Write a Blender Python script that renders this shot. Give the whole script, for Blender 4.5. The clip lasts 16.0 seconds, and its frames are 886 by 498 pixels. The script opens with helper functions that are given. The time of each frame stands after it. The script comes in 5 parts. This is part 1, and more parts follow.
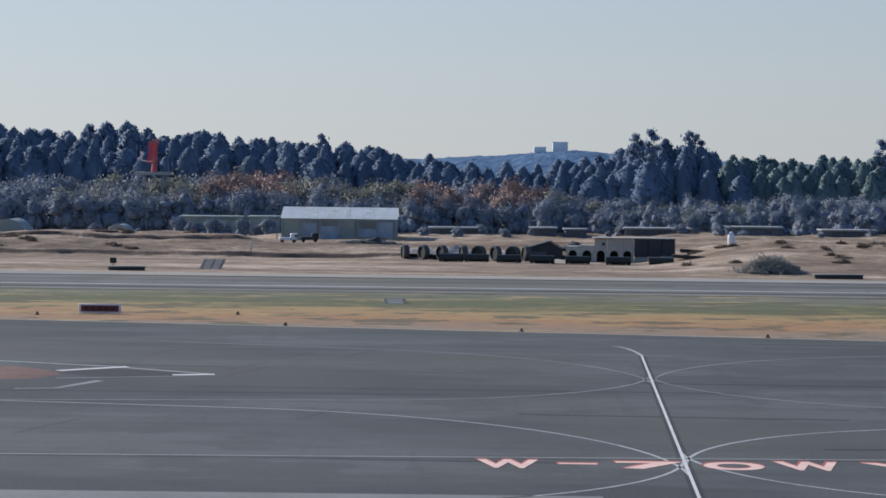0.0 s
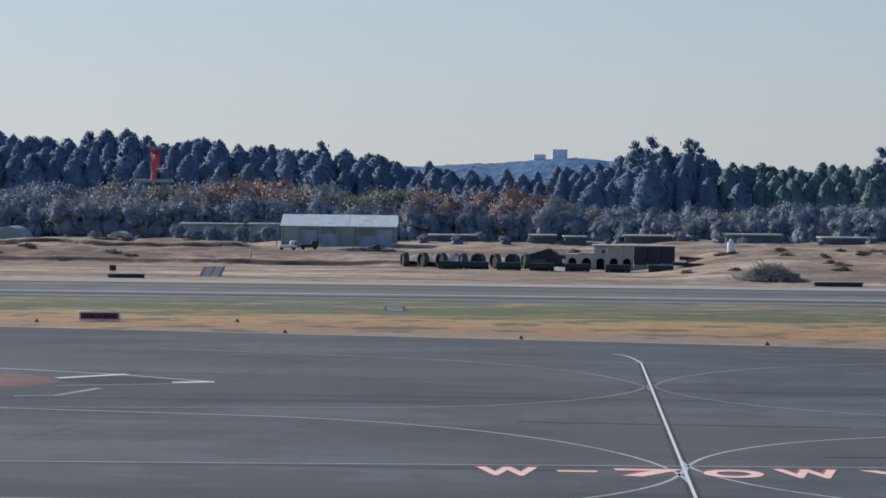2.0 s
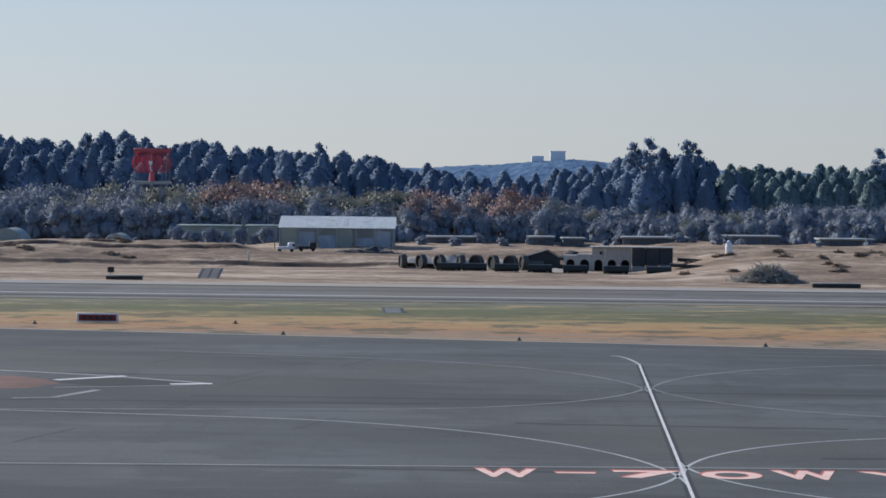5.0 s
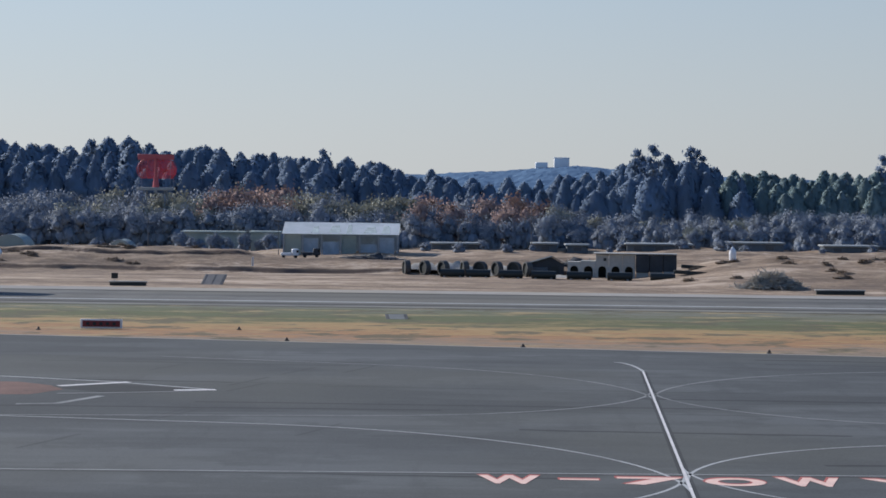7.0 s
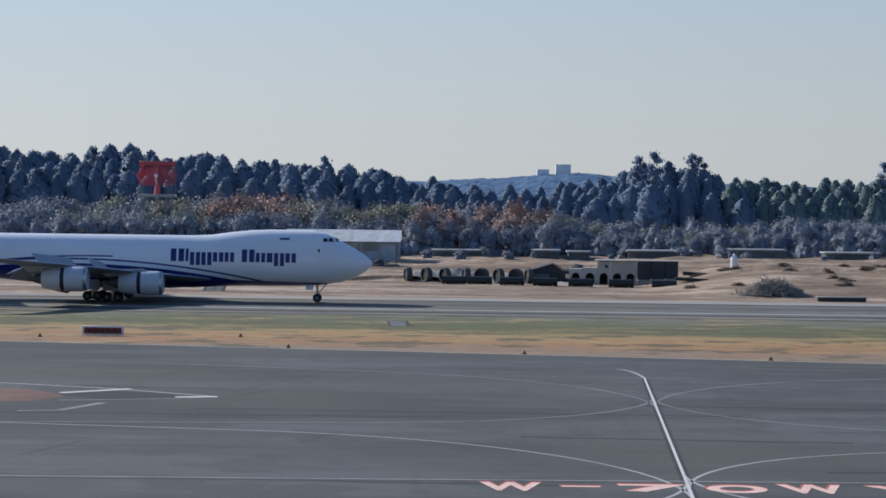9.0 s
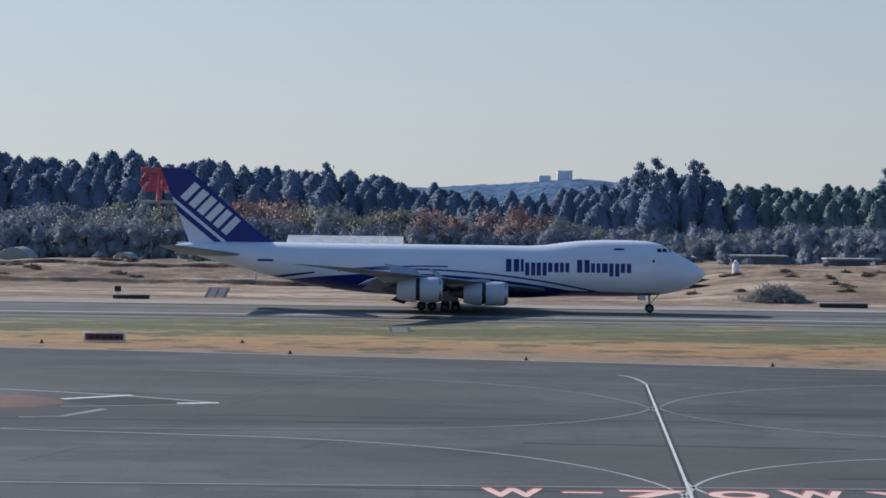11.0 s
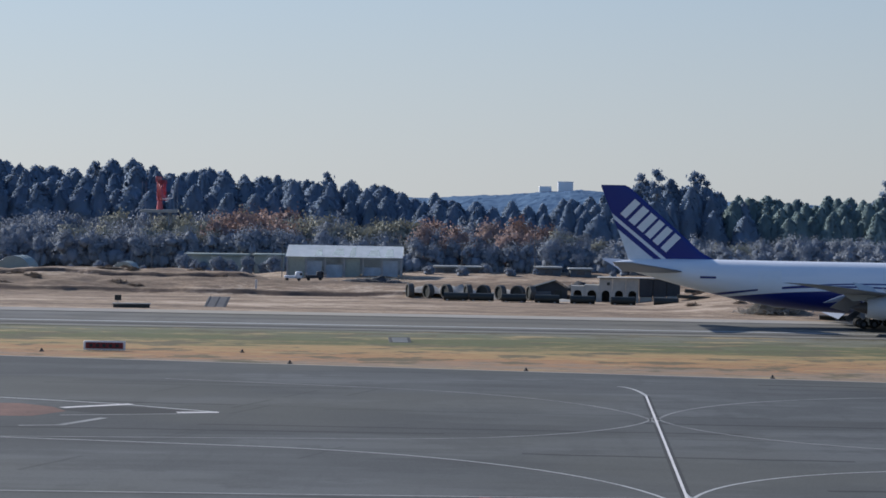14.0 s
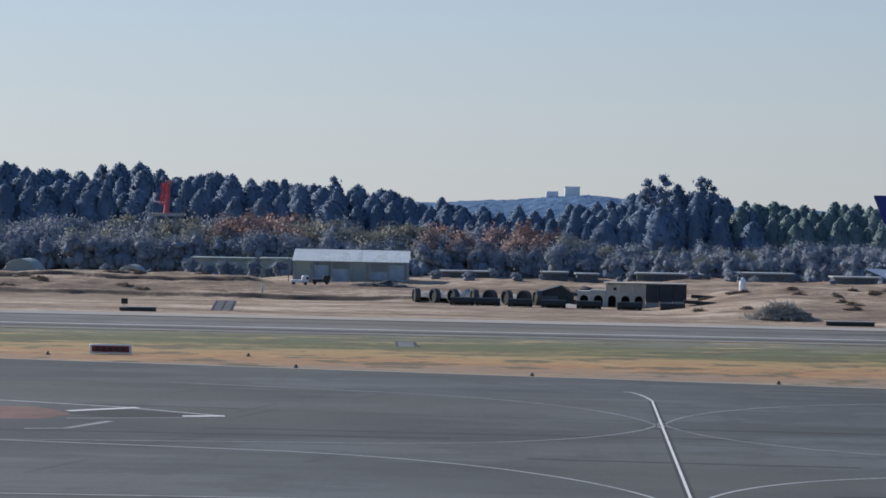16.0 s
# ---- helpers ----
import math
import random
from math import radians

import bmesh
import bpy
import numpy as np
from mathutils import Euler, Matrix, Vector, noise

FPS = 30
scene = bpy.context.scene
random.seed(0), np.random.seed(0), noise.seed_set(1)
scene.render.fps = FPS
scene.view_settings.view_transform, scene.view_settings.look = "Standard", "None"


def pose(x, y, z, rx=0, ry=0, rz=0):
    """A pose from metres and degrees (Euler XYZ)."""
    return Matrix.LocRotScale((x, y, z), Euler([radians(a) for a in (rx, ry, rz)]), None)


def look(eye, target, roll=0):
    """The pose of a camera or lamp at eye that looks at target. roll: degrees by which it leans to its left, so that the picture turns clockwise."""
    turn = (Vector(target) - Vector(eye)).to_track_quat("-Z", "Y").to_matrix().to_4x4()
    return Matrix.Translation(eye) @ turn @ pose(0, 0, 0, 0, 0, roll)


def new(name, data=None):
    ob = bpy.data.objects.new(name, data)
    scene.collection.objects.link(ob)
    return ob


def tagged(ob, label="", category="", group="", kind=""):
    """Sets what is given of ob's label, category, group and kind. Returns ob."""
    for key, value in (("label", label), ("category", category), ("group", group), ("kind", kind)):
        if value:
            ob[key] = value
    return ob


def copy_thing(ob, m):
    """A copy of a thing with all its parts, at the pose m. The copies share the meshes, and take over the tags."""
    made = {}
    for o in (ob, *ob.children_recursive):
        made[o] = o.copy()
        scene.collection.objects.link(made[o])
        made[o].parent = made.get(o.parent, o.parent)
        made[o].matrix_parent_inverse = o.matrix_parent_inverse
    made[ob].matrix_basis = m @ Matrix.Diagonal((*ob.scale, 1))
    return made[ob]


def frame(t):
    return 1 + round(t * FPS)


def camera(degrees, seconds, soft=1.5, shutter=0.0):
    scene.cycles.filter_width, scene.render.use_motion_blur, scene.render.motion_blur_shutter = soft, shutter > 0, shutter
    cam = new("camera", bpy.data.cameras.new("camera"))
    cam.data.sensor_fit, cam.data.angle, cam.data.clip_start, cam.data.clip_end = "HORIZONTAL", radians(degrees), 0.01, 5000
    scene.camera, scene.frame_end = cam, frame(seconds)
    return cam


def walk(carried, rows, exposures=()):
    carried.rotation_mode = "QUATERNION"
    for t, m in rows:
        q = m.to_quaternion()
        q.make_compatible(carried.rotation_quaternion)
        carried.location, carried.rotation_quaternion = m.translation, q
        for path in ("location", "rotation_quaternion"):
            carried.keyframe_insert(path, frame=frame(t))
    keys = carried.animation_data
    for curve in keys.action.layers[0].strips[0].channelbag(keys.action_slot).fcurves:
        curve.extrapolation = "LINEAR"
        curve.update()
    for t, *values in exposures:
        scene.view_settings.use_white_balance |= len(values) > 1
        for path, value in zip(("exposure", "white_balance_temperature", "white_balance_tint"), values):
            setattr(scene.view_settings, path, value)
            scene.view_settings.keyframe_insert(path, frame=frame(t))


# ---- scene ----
cam = camera(21.5, 16.0, soft=1.65)
EYE = 16.0
CAMERA_ROWS = [  # seconds, pitch, roll, yaw
    (0.0, 88.003, -0.700, 0.000), (0.5, 87.950, -0.686, 0.038), (1.0, 88.041, -0.697, 0.007),
    (1.5, 88.064, -0.710, 0.005), (2.0, 88.187, -0.712, -0.009), (2.5, 88.218, -0.694, -0.047),
    (3.0, 88.207, -0.682, -0.067), (3.5, 88.232, -0.707, -0.027), (4.0, 88.200, -0.680, -0.076),
    (6.5, 88.337, -0.717, 0.017), (7.0, 88.383, -0.740, 0.037), (7.5, 88.435, -0.750, 0.027),
    (8.0, 88.489, -0.746, 0.041), (10.5, 88.657, -0.745, 0.103), (11.0, 88.703, -0.735, 0.114),
    (11.5, 88.658, -0.739, 0.144), (12.0, 88.634, -0.780, 0.127), (12.5, 88.611, -0.765, 0.072),
    (13.0, 88.636, -0.890, 0.103), (13.5, 88.719, -0.885, 0.129), (14.0, 88.958, -1.010, 0.130),
    (14.5, 89.050, -1.050, 0.155), (15.0, 88.945, -1.080, 0.157), (15.5, 89.000, -1.105, 0.227),
    (16.0, 89.067, -1.203, 0.294)]
walk(cam, [(t, pose(0, 0, EYE, p, r, y)) for t, p, r, y in CAMERA_ROWS], exposures=[(0.0, 0.0, 5750, 11), (16.0, 0.0, 5750, 11)])

# ---- light ----
SUN_TO = Vector((-0.70, 0.53, 0.48)).normalized()
world = bpy.data.worlds.new("sky")
scene.world = world
world.use_nodes = True
wn = world.node_tree
sky = wn.nodes.new("ShaderNodeTexSky")
sky.sky_type = "NISHITA"
sky.sun_disc = False
sky.sun_elevation = math.asin(SUN_TO.z)
sky.sun_rotation = math.atan2(SUN_TO.x, SUN_TO.y)
sky.air_density, sky.dust_density, sky.ozone_density = 1.15, 0.6, 6.0
wco = wn.nodes.new("ShaderNodeTexCoord")  # winter haze, thick at the horizon and thin overhead
wsep = wn.nodes.new("ShaderNodeSeparateXYZ")
wn.links.new(wco.outputs["Generated"], wsep.inputs[0])
fall = wn.nodes.new("ShaderNodeMapRange")
fall.interpolation_type = "SMOOTHSTEP"
fall.inputs["From Min"].default_value, fall.inputs["From Max"].default_value = 0.03, 0.42
fall.inputs["To Min"].default_value, fall.inputs["To Max"].default_value = 0.84, 0.0
wn.links.new(wsep.outputs[2], fall.inputs["Value"])
haze = wn.nodes.new("ShaderNodeMix")
haze.data_type = "RGBA"
tone = wn.nodes.new("ShaderNodeValToRGB")  # creamy at the skyline, blue above it
tone.color_ramp.elements[0].position, tone.color_ramp.elements[0].color = 0.0, (0.565, 0.548, 0.495, 1)
tone.color_ramp.elements[1].position, tone.color_ramp.elements[1].color = 0.10, (0.470, 0.510, 0.520, 1)
wn.links.new(wsep.outputs[2], tone.inputs[0])
lift = wn.nodes.new("ShaderNodeVectorMath")
lift.operation = "SCALE"
wn.links.new(tone.outputs[0], lift.inputs[0])
aim = wn.nodes.new("ShaderNodeVectorMath")  # the haze glows towards the sun and dims away from it
aim.operation = "DOT_PRODUCT"
aim.inputs[1].default_value = Vector((SUN_TO.x, SUN_TO.y, 0)).normalized()
wn.links.new(wco.outputs["Generated"], aim.inputs[0])
glow = wn.nodes.new("ShaderNodeMath")
glow.operation = "MULTIPLY_ADD"
glow.inputs[1].default_value, glow.inputs[2].default_value = 4.0, 7.0
wn.links.new(aim.outputs["Value"], glow.inputs[0])
wn.links.new(glow.outputs[0], lift.inputs["Scale"])
wn.links.new(lift.outputs[0], haze.inputs[7])
wn.links.new(fall.outputs[0], haze.inputs[0])
wn.links.new(sky.outputs[0], haze.inputs[6])
wn.links.new(haze.outputs[2], wn.nodes["Background"].inputs[0])
wn.nodes["Background"].inputs[1].default_value = 0.112
sun = new("sun", bpy.data.lights.new("sun", "SUN"))
sun.data.energy, sun.data.angle, sun.data.color = 5.0, radians(0.6), (1.0, 0.90, 0.76)
sun.matrix_world = look(SUN_TO * 100, (0, 0, 0))


# ---- materials ----
class Nodes:
    """A small builder for node materials."""

    def __init__(self, name, rough=0.8, metal=0.0):
        self.m = bpy.data.materials.new(name)
        self.m.use_nodes = True
        self.t = self.m.node_tree
        self.b = self.t.nodes["Principled BSDF"]
        self.b.inputs["Roughness"].default_value = rough
        self.b.inputs["Metallic"].default_value = metal
        self.co = self.t.nodes.new("ShaderNodeTexCoord").outputs["Object"]

    def node(self, kind, **inputs):
        n = self.t.nodes.new(kind)
        for k, v in inputs.items():
            self.put(n.inputs[k.replace("_", " ")], v)
        return n

    def put(self, socket, v):
        if isinstance(v, bpy.types.NodeSocket):
            self.t.links.new(v, socket)
        else:
            socket.default_value = v

    def scaled(self, sx, sy, sz):
        n = self.node("ShaderNodeMapping", Vector=self.co)
        n.inputs["Scale"].default_value = (sx, sy, sz)
        return n.outputs[0]

    def noise(self, scale, detail=4.0, rough=0.6, at=None):
        n = self.node("ShaderNodeTexNoise", Vector=at or self.co, Scale=scale, Detail=detail, Roughness=rough)
        return n.outputs["Fac"]

    def ramp(self, fac, *stops):
        n = self.node("ShaderNodeValToRGB", Fac=fac)
        e = n.color_ramp.elements
        while len(e) < len(stops):
            e.new(0.5)
        for el, (p, c) in zip(e, stops):
            el.position = p
            el.color = (*c, 1) if len(c) == 3 else c
        return n.outputs[0]

    def mix(self, fac, a, b, kind="MIX"):
        n = self.t.nodes.new("ShaderNodeMix")
        n.data_type, n.blend_type = "RGBA", kind
        self.put(n.inputs[0], fac)
        for i, v in ((6, a), (7, b)):
            self.put(n.inputs[i], (*v, 1) if isinstance(v, tuple) and len(v) == 3 else v)
        return n.outputs[2]

    def math(self, op, a, b=0.0, c=0.0, clamp=False):
        n = self.t.nodes.new("ShaderNodeMath")
        n.operation, n.use_clamp = op, clamp
        for i, v in enumerate((a, b, c)):
            self.put(n.inputs[i], v)
        return n.outputs[0]

    def xyz(self):
        n = self.node("ShaderNodeSeparateXYZ", Vector=self.co)
        return n.outputs[0], n.outputs[1], n.outputs[2]

    def color(self, c):
        self.put(self.b.inputs["Base Color"], (*c, 1) if isinstance(c, tuple) and len(c) == 3 else c)
        return self

    def bump(self, fac, strength=0.3, dist=0.05):
        n = self.node("ShaderNodeBump", Height=fac, Strength=strength, Distance=dist)
        self.put(self.b.inputs["Normal"], n.outputs[0])
        return self


def worn(name, c, rough=0.7, metal=0.0, scale=1.0, spread=0.25, bump=0.15):
    """A plain painted or raw surface with stains at two scales."""
    n = Nodes(name, rough, metal)
    lo = tuple(v * (1 - spread) for v in c)
    hi = tuple(min(1, v * (1 + spread * 0.6)) for v in c)
    f = n.math("ADD", n.math("MULTIPLY", n.noise(0.5 * scale), 0.6), n.math("MULTIPLY", n.noise(6 * scale), 0.4))
    n.color(n.ramp(f, (0.3, lo), (0.7, hi)))
    if bump:
        n.bump(n.noise(9 * scale), bump)
    return n.m


def by_object(name, lo, hi, rough=0.85, scale=2.0, relief=0.3):
    """Foliage and bark: each object its own tint, each leaf its own."""
    n = Nodes(name, rough)
    info = n.node("ShaderNodeObjectInfo").outputs["Random"]
    isl = n.node("ShaderNodeNewGeometry").outputs["Random Per Island"]
    f = n.math("ADD", n.math("MULTIPLY", info, 0.72), n.math("MULTIPLY", isl, 0.28))
    n.color(n.mix(n.noise(scale), n.mix(f, lo, hi), lo))
    n.b.inputs["Specular IOR Level"].default_value = 0.2
    thin = n.node("ShaderNodeBsdfTranslucent")
    n.t.links.new(n.b.inputs["Base Color"].links[0].from_socket, thin.inputs[0])
    both = n.node("ShaderNodeMixShader", Fac=0.18)
    n.t.links.new(n.b.outputs[0], both.inputs[1])
    n.t.links.new(thin.outputs[0], both.inputs[2])
    n.t.links.new(both.outputs[0], n.t.nodes["Material Output"].inputs[0])
    return n.m


def faded_paint(name, c, keep):
    """Thin paint worn through to the asphalt in patches."""
    n = Nodes(name, 0.85)
    f = n.math("ADD", n.math("MULTIPLY", n.noise(0.09, 3), 0.65), n.math("MULTIPLY", n.noise(2.2, 4), 0.35))
    n.color(n.ramp(f, (keep - 0.04, (0.095, 0.097, 0.093)), (keep + 0.16, c)))
    return n.m


def asphalt_material(name, base, stretch=(0.016, 0.05, 1), patch=0.34):
    """Worn pavement: broad stains, drag streaks, slanted tyre scuffs and grain."""
    n = Nodes(name, 0.88)
    n.b.inputs["Specular IOR Level"].default_value = 0.25
    lo = tuple(v * (1 - patch) for v in base)
    hi = tuple(v * (1 + patch * 0.8) for v in base)
    big = n.noise(1.0, 5, 0.55, n.scaled(*stretch))
    c = n.ramp(big, (0.44, lo), (0.49, base), (0.53, base), (0.57, hi))
    blot = n.noise(0.11, 5, 0.65)
    c = n.mix(n.ramp(blot, (0.50, (0, 0, 0)), (0.58, (0.75, 0.75, 0.75))), c, tuple(v * 0.72 for v in base))
    streak = n.noise(1.0, 5, 0.65, n.scaled(0.025, 0.5, 1))
    c = n.mix(n.ramp(streak, (0.50, (0, 0, 0)), (0.66, (0.6, 0.6, 0.6))), c, tuple(v * 0.66 for v in base))
    turn = n.node("ShaderNodeMapping", Vector=n.co)
    turn.inputs["Rotation"].default_value = (0, 0, radians(-28))
    turn.inputs["Scale"].default_value = (0.32, 0.03, 1)
    scuff = n.noise(1.0, 4, 0.6, turn.outputs[0])
    c = n.mix(n.ramp(scuff, (0.56, (0, 0, 0)), (0.70, (0.55, 0.55, 0.55))), c, tuple(v * 0.6 for v in base))
    warm = n.noise(0.02, 3, 0.5)
    c = n.mix(n.ramp(warm, (0.46, (0, 0, 0)), (0.58, (0.6, 0.6, 0.6))), c, (base[0] * 1.10, base[1] * 1.03, base[2] * 0.84))
    grain = n.noise(9, 4, 0.75)
    n.color(n.mix(0.36, c, n.ramp(grain, (0.38, lo), (0.64, hi))))
    n.bump(grain, 0.2, 0.01)
    return n.m


def field_material(name, stops, tone):
    """Dry grass: long streaks, tufts and bare spots."""
    n = Nodes(name, 0.95)
    streak = n.noise(1.0, 5, 0.62, n.scaled(0.02, 0.085, 0.05))
    tuft = n.noise(1.0, 5, 0.75, n.scaled(0.13, 0.24, 0.2))
    blade = n.noise(1.0, 5, 0.8, n.scaled(0.55, 1.3, 1.1))
    f = n.math("ADD", n.math("MULTIPLY", streak, 0.42), n.math("ADD", n.math("MULTIPLY", tuft, 0.34), n.math("MULTIPLY", blade, 0.24)))
    c = n.mix(n.math("MULTIPLY", n.noise(0.05, 3), 0.35), n.ramp(f, *stops), tone)
    # steep cut faces show dark soil, which also paints in their shade
    up = n.node("ShaderNodeSeparateXYZ", Vector=n.node("ShaderNodeNewGeometry").outputs["Normal"]).outputs[2]
    steep = n.ramp(n.math("ADD", up, n.math("MULTIPLY", n.math("SUBTRACT", tuft, 0.5), 0.25)), (0.84, (1, 1, 1)), (0.96, (0, 0, 0)))
    weed = n.noise(1.0, 6, 0.75, n.scaled(0.09, 0.22, 0.5))
    c = n.mix(n.ramp(weed, (0.55, (0, 0, 0)), (0.62, (0.7, 0.7, 0.7))), c, (0.15, 0.098, 0.062))
    n.color(n.mix(steep, c, (0.135, 0.09, 0.065)))
    n.bump(n.noise(3, 5, 0.7), 0.8, 0.2)
    return n.m


def verge_material():
    """The grass strip: green beside the runway, burnt tan towards the taxiway."""
    n = Nodes("verge grass", 0.95)
    x, y, z = n.xyz()
    v = n.math("MULTIPLY", n.math("SUBTRACT", 297.0, n.math("ADD", y, n.math("MULTIPLY", x, 0.10))), 1 / 66.0)
    streak = n.noise(1.0, 6, 0.7, n.scaled(0.05, 0.16, 1))
    fine = n.noise(1.0, 5, 0.75, n.scaled(0.4, 1.1, 1))
    f = n.math("ADD", v, n.math("ADD", n.math("MULTIPLY", n.math("SUBTRACT", streak, 0.5), 0.85), n.math("MULTIPLY", n.math("SUBTRACT", fine, 0.5), 0.5)))
    c = n.ramp(f, (0.02, (0.15, 0.15, 0.11)), (0.16, (0.115, 0.125, 0.06)), (0.34, (0.085, 0.10, 0.024)), (0.46, (0.10, 0.10, 0.028)), (0.52, (0.24, 0.19, 0.065)),
               (0.60, (0.40, 0.255, 0.095)), (0.80, (0.37, 0.18, 0.066)), (0.97, (0.27, 0.195, 0.13)))
    weed = n.noise(1.0, 5, 0.7, n.scaled(0.11, 0.13, 1))
    c = n.mix(n.ramp(weed, (0.53, (0, 0, 0)), (0.58, (0.85, 0.85, 0.85))), c, (0.085, 0.075, 0.034))
    straw = n.noise(1.0, 5, 0.7, n.scaled(0.07, 0.15, 2))
    c = n.mix(n.ramp(straw, (0.55, (0, 0, 0)), (0.63, (0.7, 0.7, 0.7))), c, (0.44, 0.31, 0.135))
    n.color(n.mix(n.ramp(fine, (0.42, (0, 0, 0)), (0.62, (0.45, 0.45, 0.45))), c, (0.11, 0.085, 0.04)))
    n.bump(n.noise(4, 4, 0.7), 0.6, 0.1)
    return n.m


M = {
    "asphalt": asphalt_material("taxiway asphalt", (0.093, 0.096, 0.093), patch=0.46),
    "runway": asphalt_material("runway asphalt", (0.145, 0.14, 0.125)),
    "shoulder": asphalt_material("shoulder", (0.34, 0.315, 0.28), patch=0.15),
    "patch": asphalt_material("older asphalt", (0.052, 0.053, 0.052)),
    "field": field_material("dry grass field", ((0.40, (0.09, 0.06, 0.042)), (0.46, (0.20, 0.138, 0.088)), (0.51, (0.31, 0.22, 0.14)), (0.57, (0.58, 0.45, 0.33))), (0.26, 0.185, 0.12)),
    "verge": verge_material(),
    "sealed": asphalt_material("sealed asphalt", (0.072, 0.074, 0.071)),
    "earth": worn("bare brown earth", (0.165, 0.084, 0.060), 0.95, scale=0.5, spread=0.55),
    "white_paint": worn("worn white road paint", (0.70, 0.66, 0.62), 0.7, scale=2, spread=0.3),
    "edge_paint": worn("dusty white runway paint", (0.38, 0.38, 0.36), 0.8, scale=0.5, spread=0.3),
    "faint_paint": faded_paint("faded road paint", (0.42, 0.42, 0.40), 0.31),
    "ghost_paint": faded_paint("nearly gone road paint", (0.27, 0.27, 0.255), 0.37),
    "strip": worn("dusty concrete strip", (0.19, 0.19, 0.175), 0.9, scale=0.4, spread=0.3),
    "salmon": worn("salmon road paint", (0.92, 0.60, 0.48), 0.7, scale=1.2, spread=0.25),
    "red_edge": worn("red road paint", (0.45, 0.10, 0.07), 0.7, scale=1.5),
    "concrete": worn("grey concrete", (0.42, 0.40, 0.36), 0.85, scale=0.8),
    "ring_grey": worn("dark weathered concrete", (0.085, 0.085, 0.082), 0.85, scale=0.8, spread=0.35),
    "pipe_black": worn("black plastic pipe", (0.024, 0.03, 0.028), 0.6),
    "white": worn("white coat", (0.85, 0.85, 0.85), 0.35, scale=0.3, spread=0.06, bump=0.0),
    "grey": worn("light grey coat", (0.33, 0.36, 0.40), 0.4, scale=0.3, spread=0.1, bump=0.0),
    "wing_grey": worn("blue grey wing coat", (0.17, 0.20, 0.26), 0.45, scale=0.3, spread=0.15, bump=0.0),
    "nacelle": worn("pale grey nacelle coat", (0.56, 0.59, 0.63), 0.35, scale=0.5, spread=0.1, bump=0.0),
    "metal": worn("bare metal", (0.5, 0.5, 0.5), 0.3, 1.0, bump=0.0),
    "hot_metal": worn("heat stained dark metal", (0.10, 0.10, 0.11), 0.5, 0.6, bump=0.0),
    "dark": worn("dark recess", (0.025, 0.027, 0.03), 0.6, bump=0.0),
    "rubber": worn("tyre rubber", (0.02, 0.02, 0.021), 0.8, bump=0.0),
    "glass": worn("dark cockpit glass", (0.012, 0.014, 0.018), 0.1, bump=0.0),
    "navy": worn("navy blue coat", (0.010, 0.020, 0.16), 0.35, scale=0.3, spread=0.15, bump=0.0),
    "radar_red": worn("red radar coat", (0.50, 0.095, 0.105), 0.5, spread=0.15, bump=0.0),
    "sign_red": worn("red sign face", (0.20, 0.025, 0.03), 0.5, spread=0.1, bump=0.0),
    "shed_glass": worn("dim window glass", (0.07, 0.085, 0.10), 0.2, bump=0.0),
    "roof": worn("pale streaked sheet roof", (0.90, 0.96, 0.94), 0.35, scale=0.9, spread=0.2),
    "roof_patch": worn("darker roof sheet", (0.48, 0.54, 0.52), 0.8, scale=1.5, spread=0.6),
    "low_roof": worn("weathered pale roof", (0.36, 0.38, 0.37), 0.7, scale=0.8, spread=0.35),
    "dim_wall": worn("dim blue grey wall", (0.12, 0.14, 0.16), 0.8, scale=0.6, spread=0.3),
    "shed_wall": worn("blue grey shed wall", (0.26, 0.31, 0.36), 0.7, scale=0.6, spread=0.3),
    "panel_blue": worn("faded blue sheet panel", (0.36, 0.44, 0.52), 0.6, scale=1.2, spread=0.4),
    "green_wall": worn("pale green wall", (0.32, 0.37, 0.34), 0.7, scale=0.6),
    # distance haze is put into these foliage colours, paler and bluer than needles
    "conifer": by_object("conifer needles with haze", (0.200, 0.262, 0.360), (0.255, 0.318, 0.390)),
    "bamboo": by_object("light green leaves with haze", (0.21, 0.28, 0.30), (0.29, 0.36, 0.32)),
    # brush grey raised and blued to carry the haze before the wood
    "brush": by_object("grey brush with haze", (0.265, 0.300, 0.355), (0.350, 0.365, 0.390)),
    "olive": by_object("olive leaves", (0.29, 0.30, 0.26), (0.43, 0.41, 0.31)),
    "autumn": by_object("russet leaves", (0.33, 0.245, 0.22), (0.45, 0.30, 0.25)),
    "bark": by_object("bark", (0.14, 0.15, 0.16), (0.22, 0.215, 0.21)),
    # the hill's blue distance haze is mixed into its base colour
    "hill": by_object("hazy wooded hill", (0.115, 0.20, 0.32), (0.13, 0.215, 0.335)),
    "heap": by_object("cut branches", (0.42, 0.39, 0.33), (0.70, 0.64, 0.53)),
    "gravel": worn("pale crushed stone", (0.40, 0.38, 0.34), 0.95, scale=1.6, spread=0.6, bump=0.8),
    "slate": worn("dark slate earth", (0.055, 0.06, 0.068), 0.9, scale=0.8, spread=0.4),
    "dry_stalks": worn("dark plant litter", (0.2, 0.175, 0.14), 0.95, scale=1.2, spread=0.55, bump=0.6),
    "scrub": by_object("dry scrub", (0.19, 0.14, 0.095), (0.36, 0.27, 0.185)),
    "scrub_soil": worn("scrub litter", (0.17, 0.12, 0.082), 0.95, scale=1.2, spread=0.5, bump=0.6),
    "pale_concrete": worn("pale concrete", (0.48, 0.46, 0.41), 0.85, scale=0.8, spread=0.3),
}


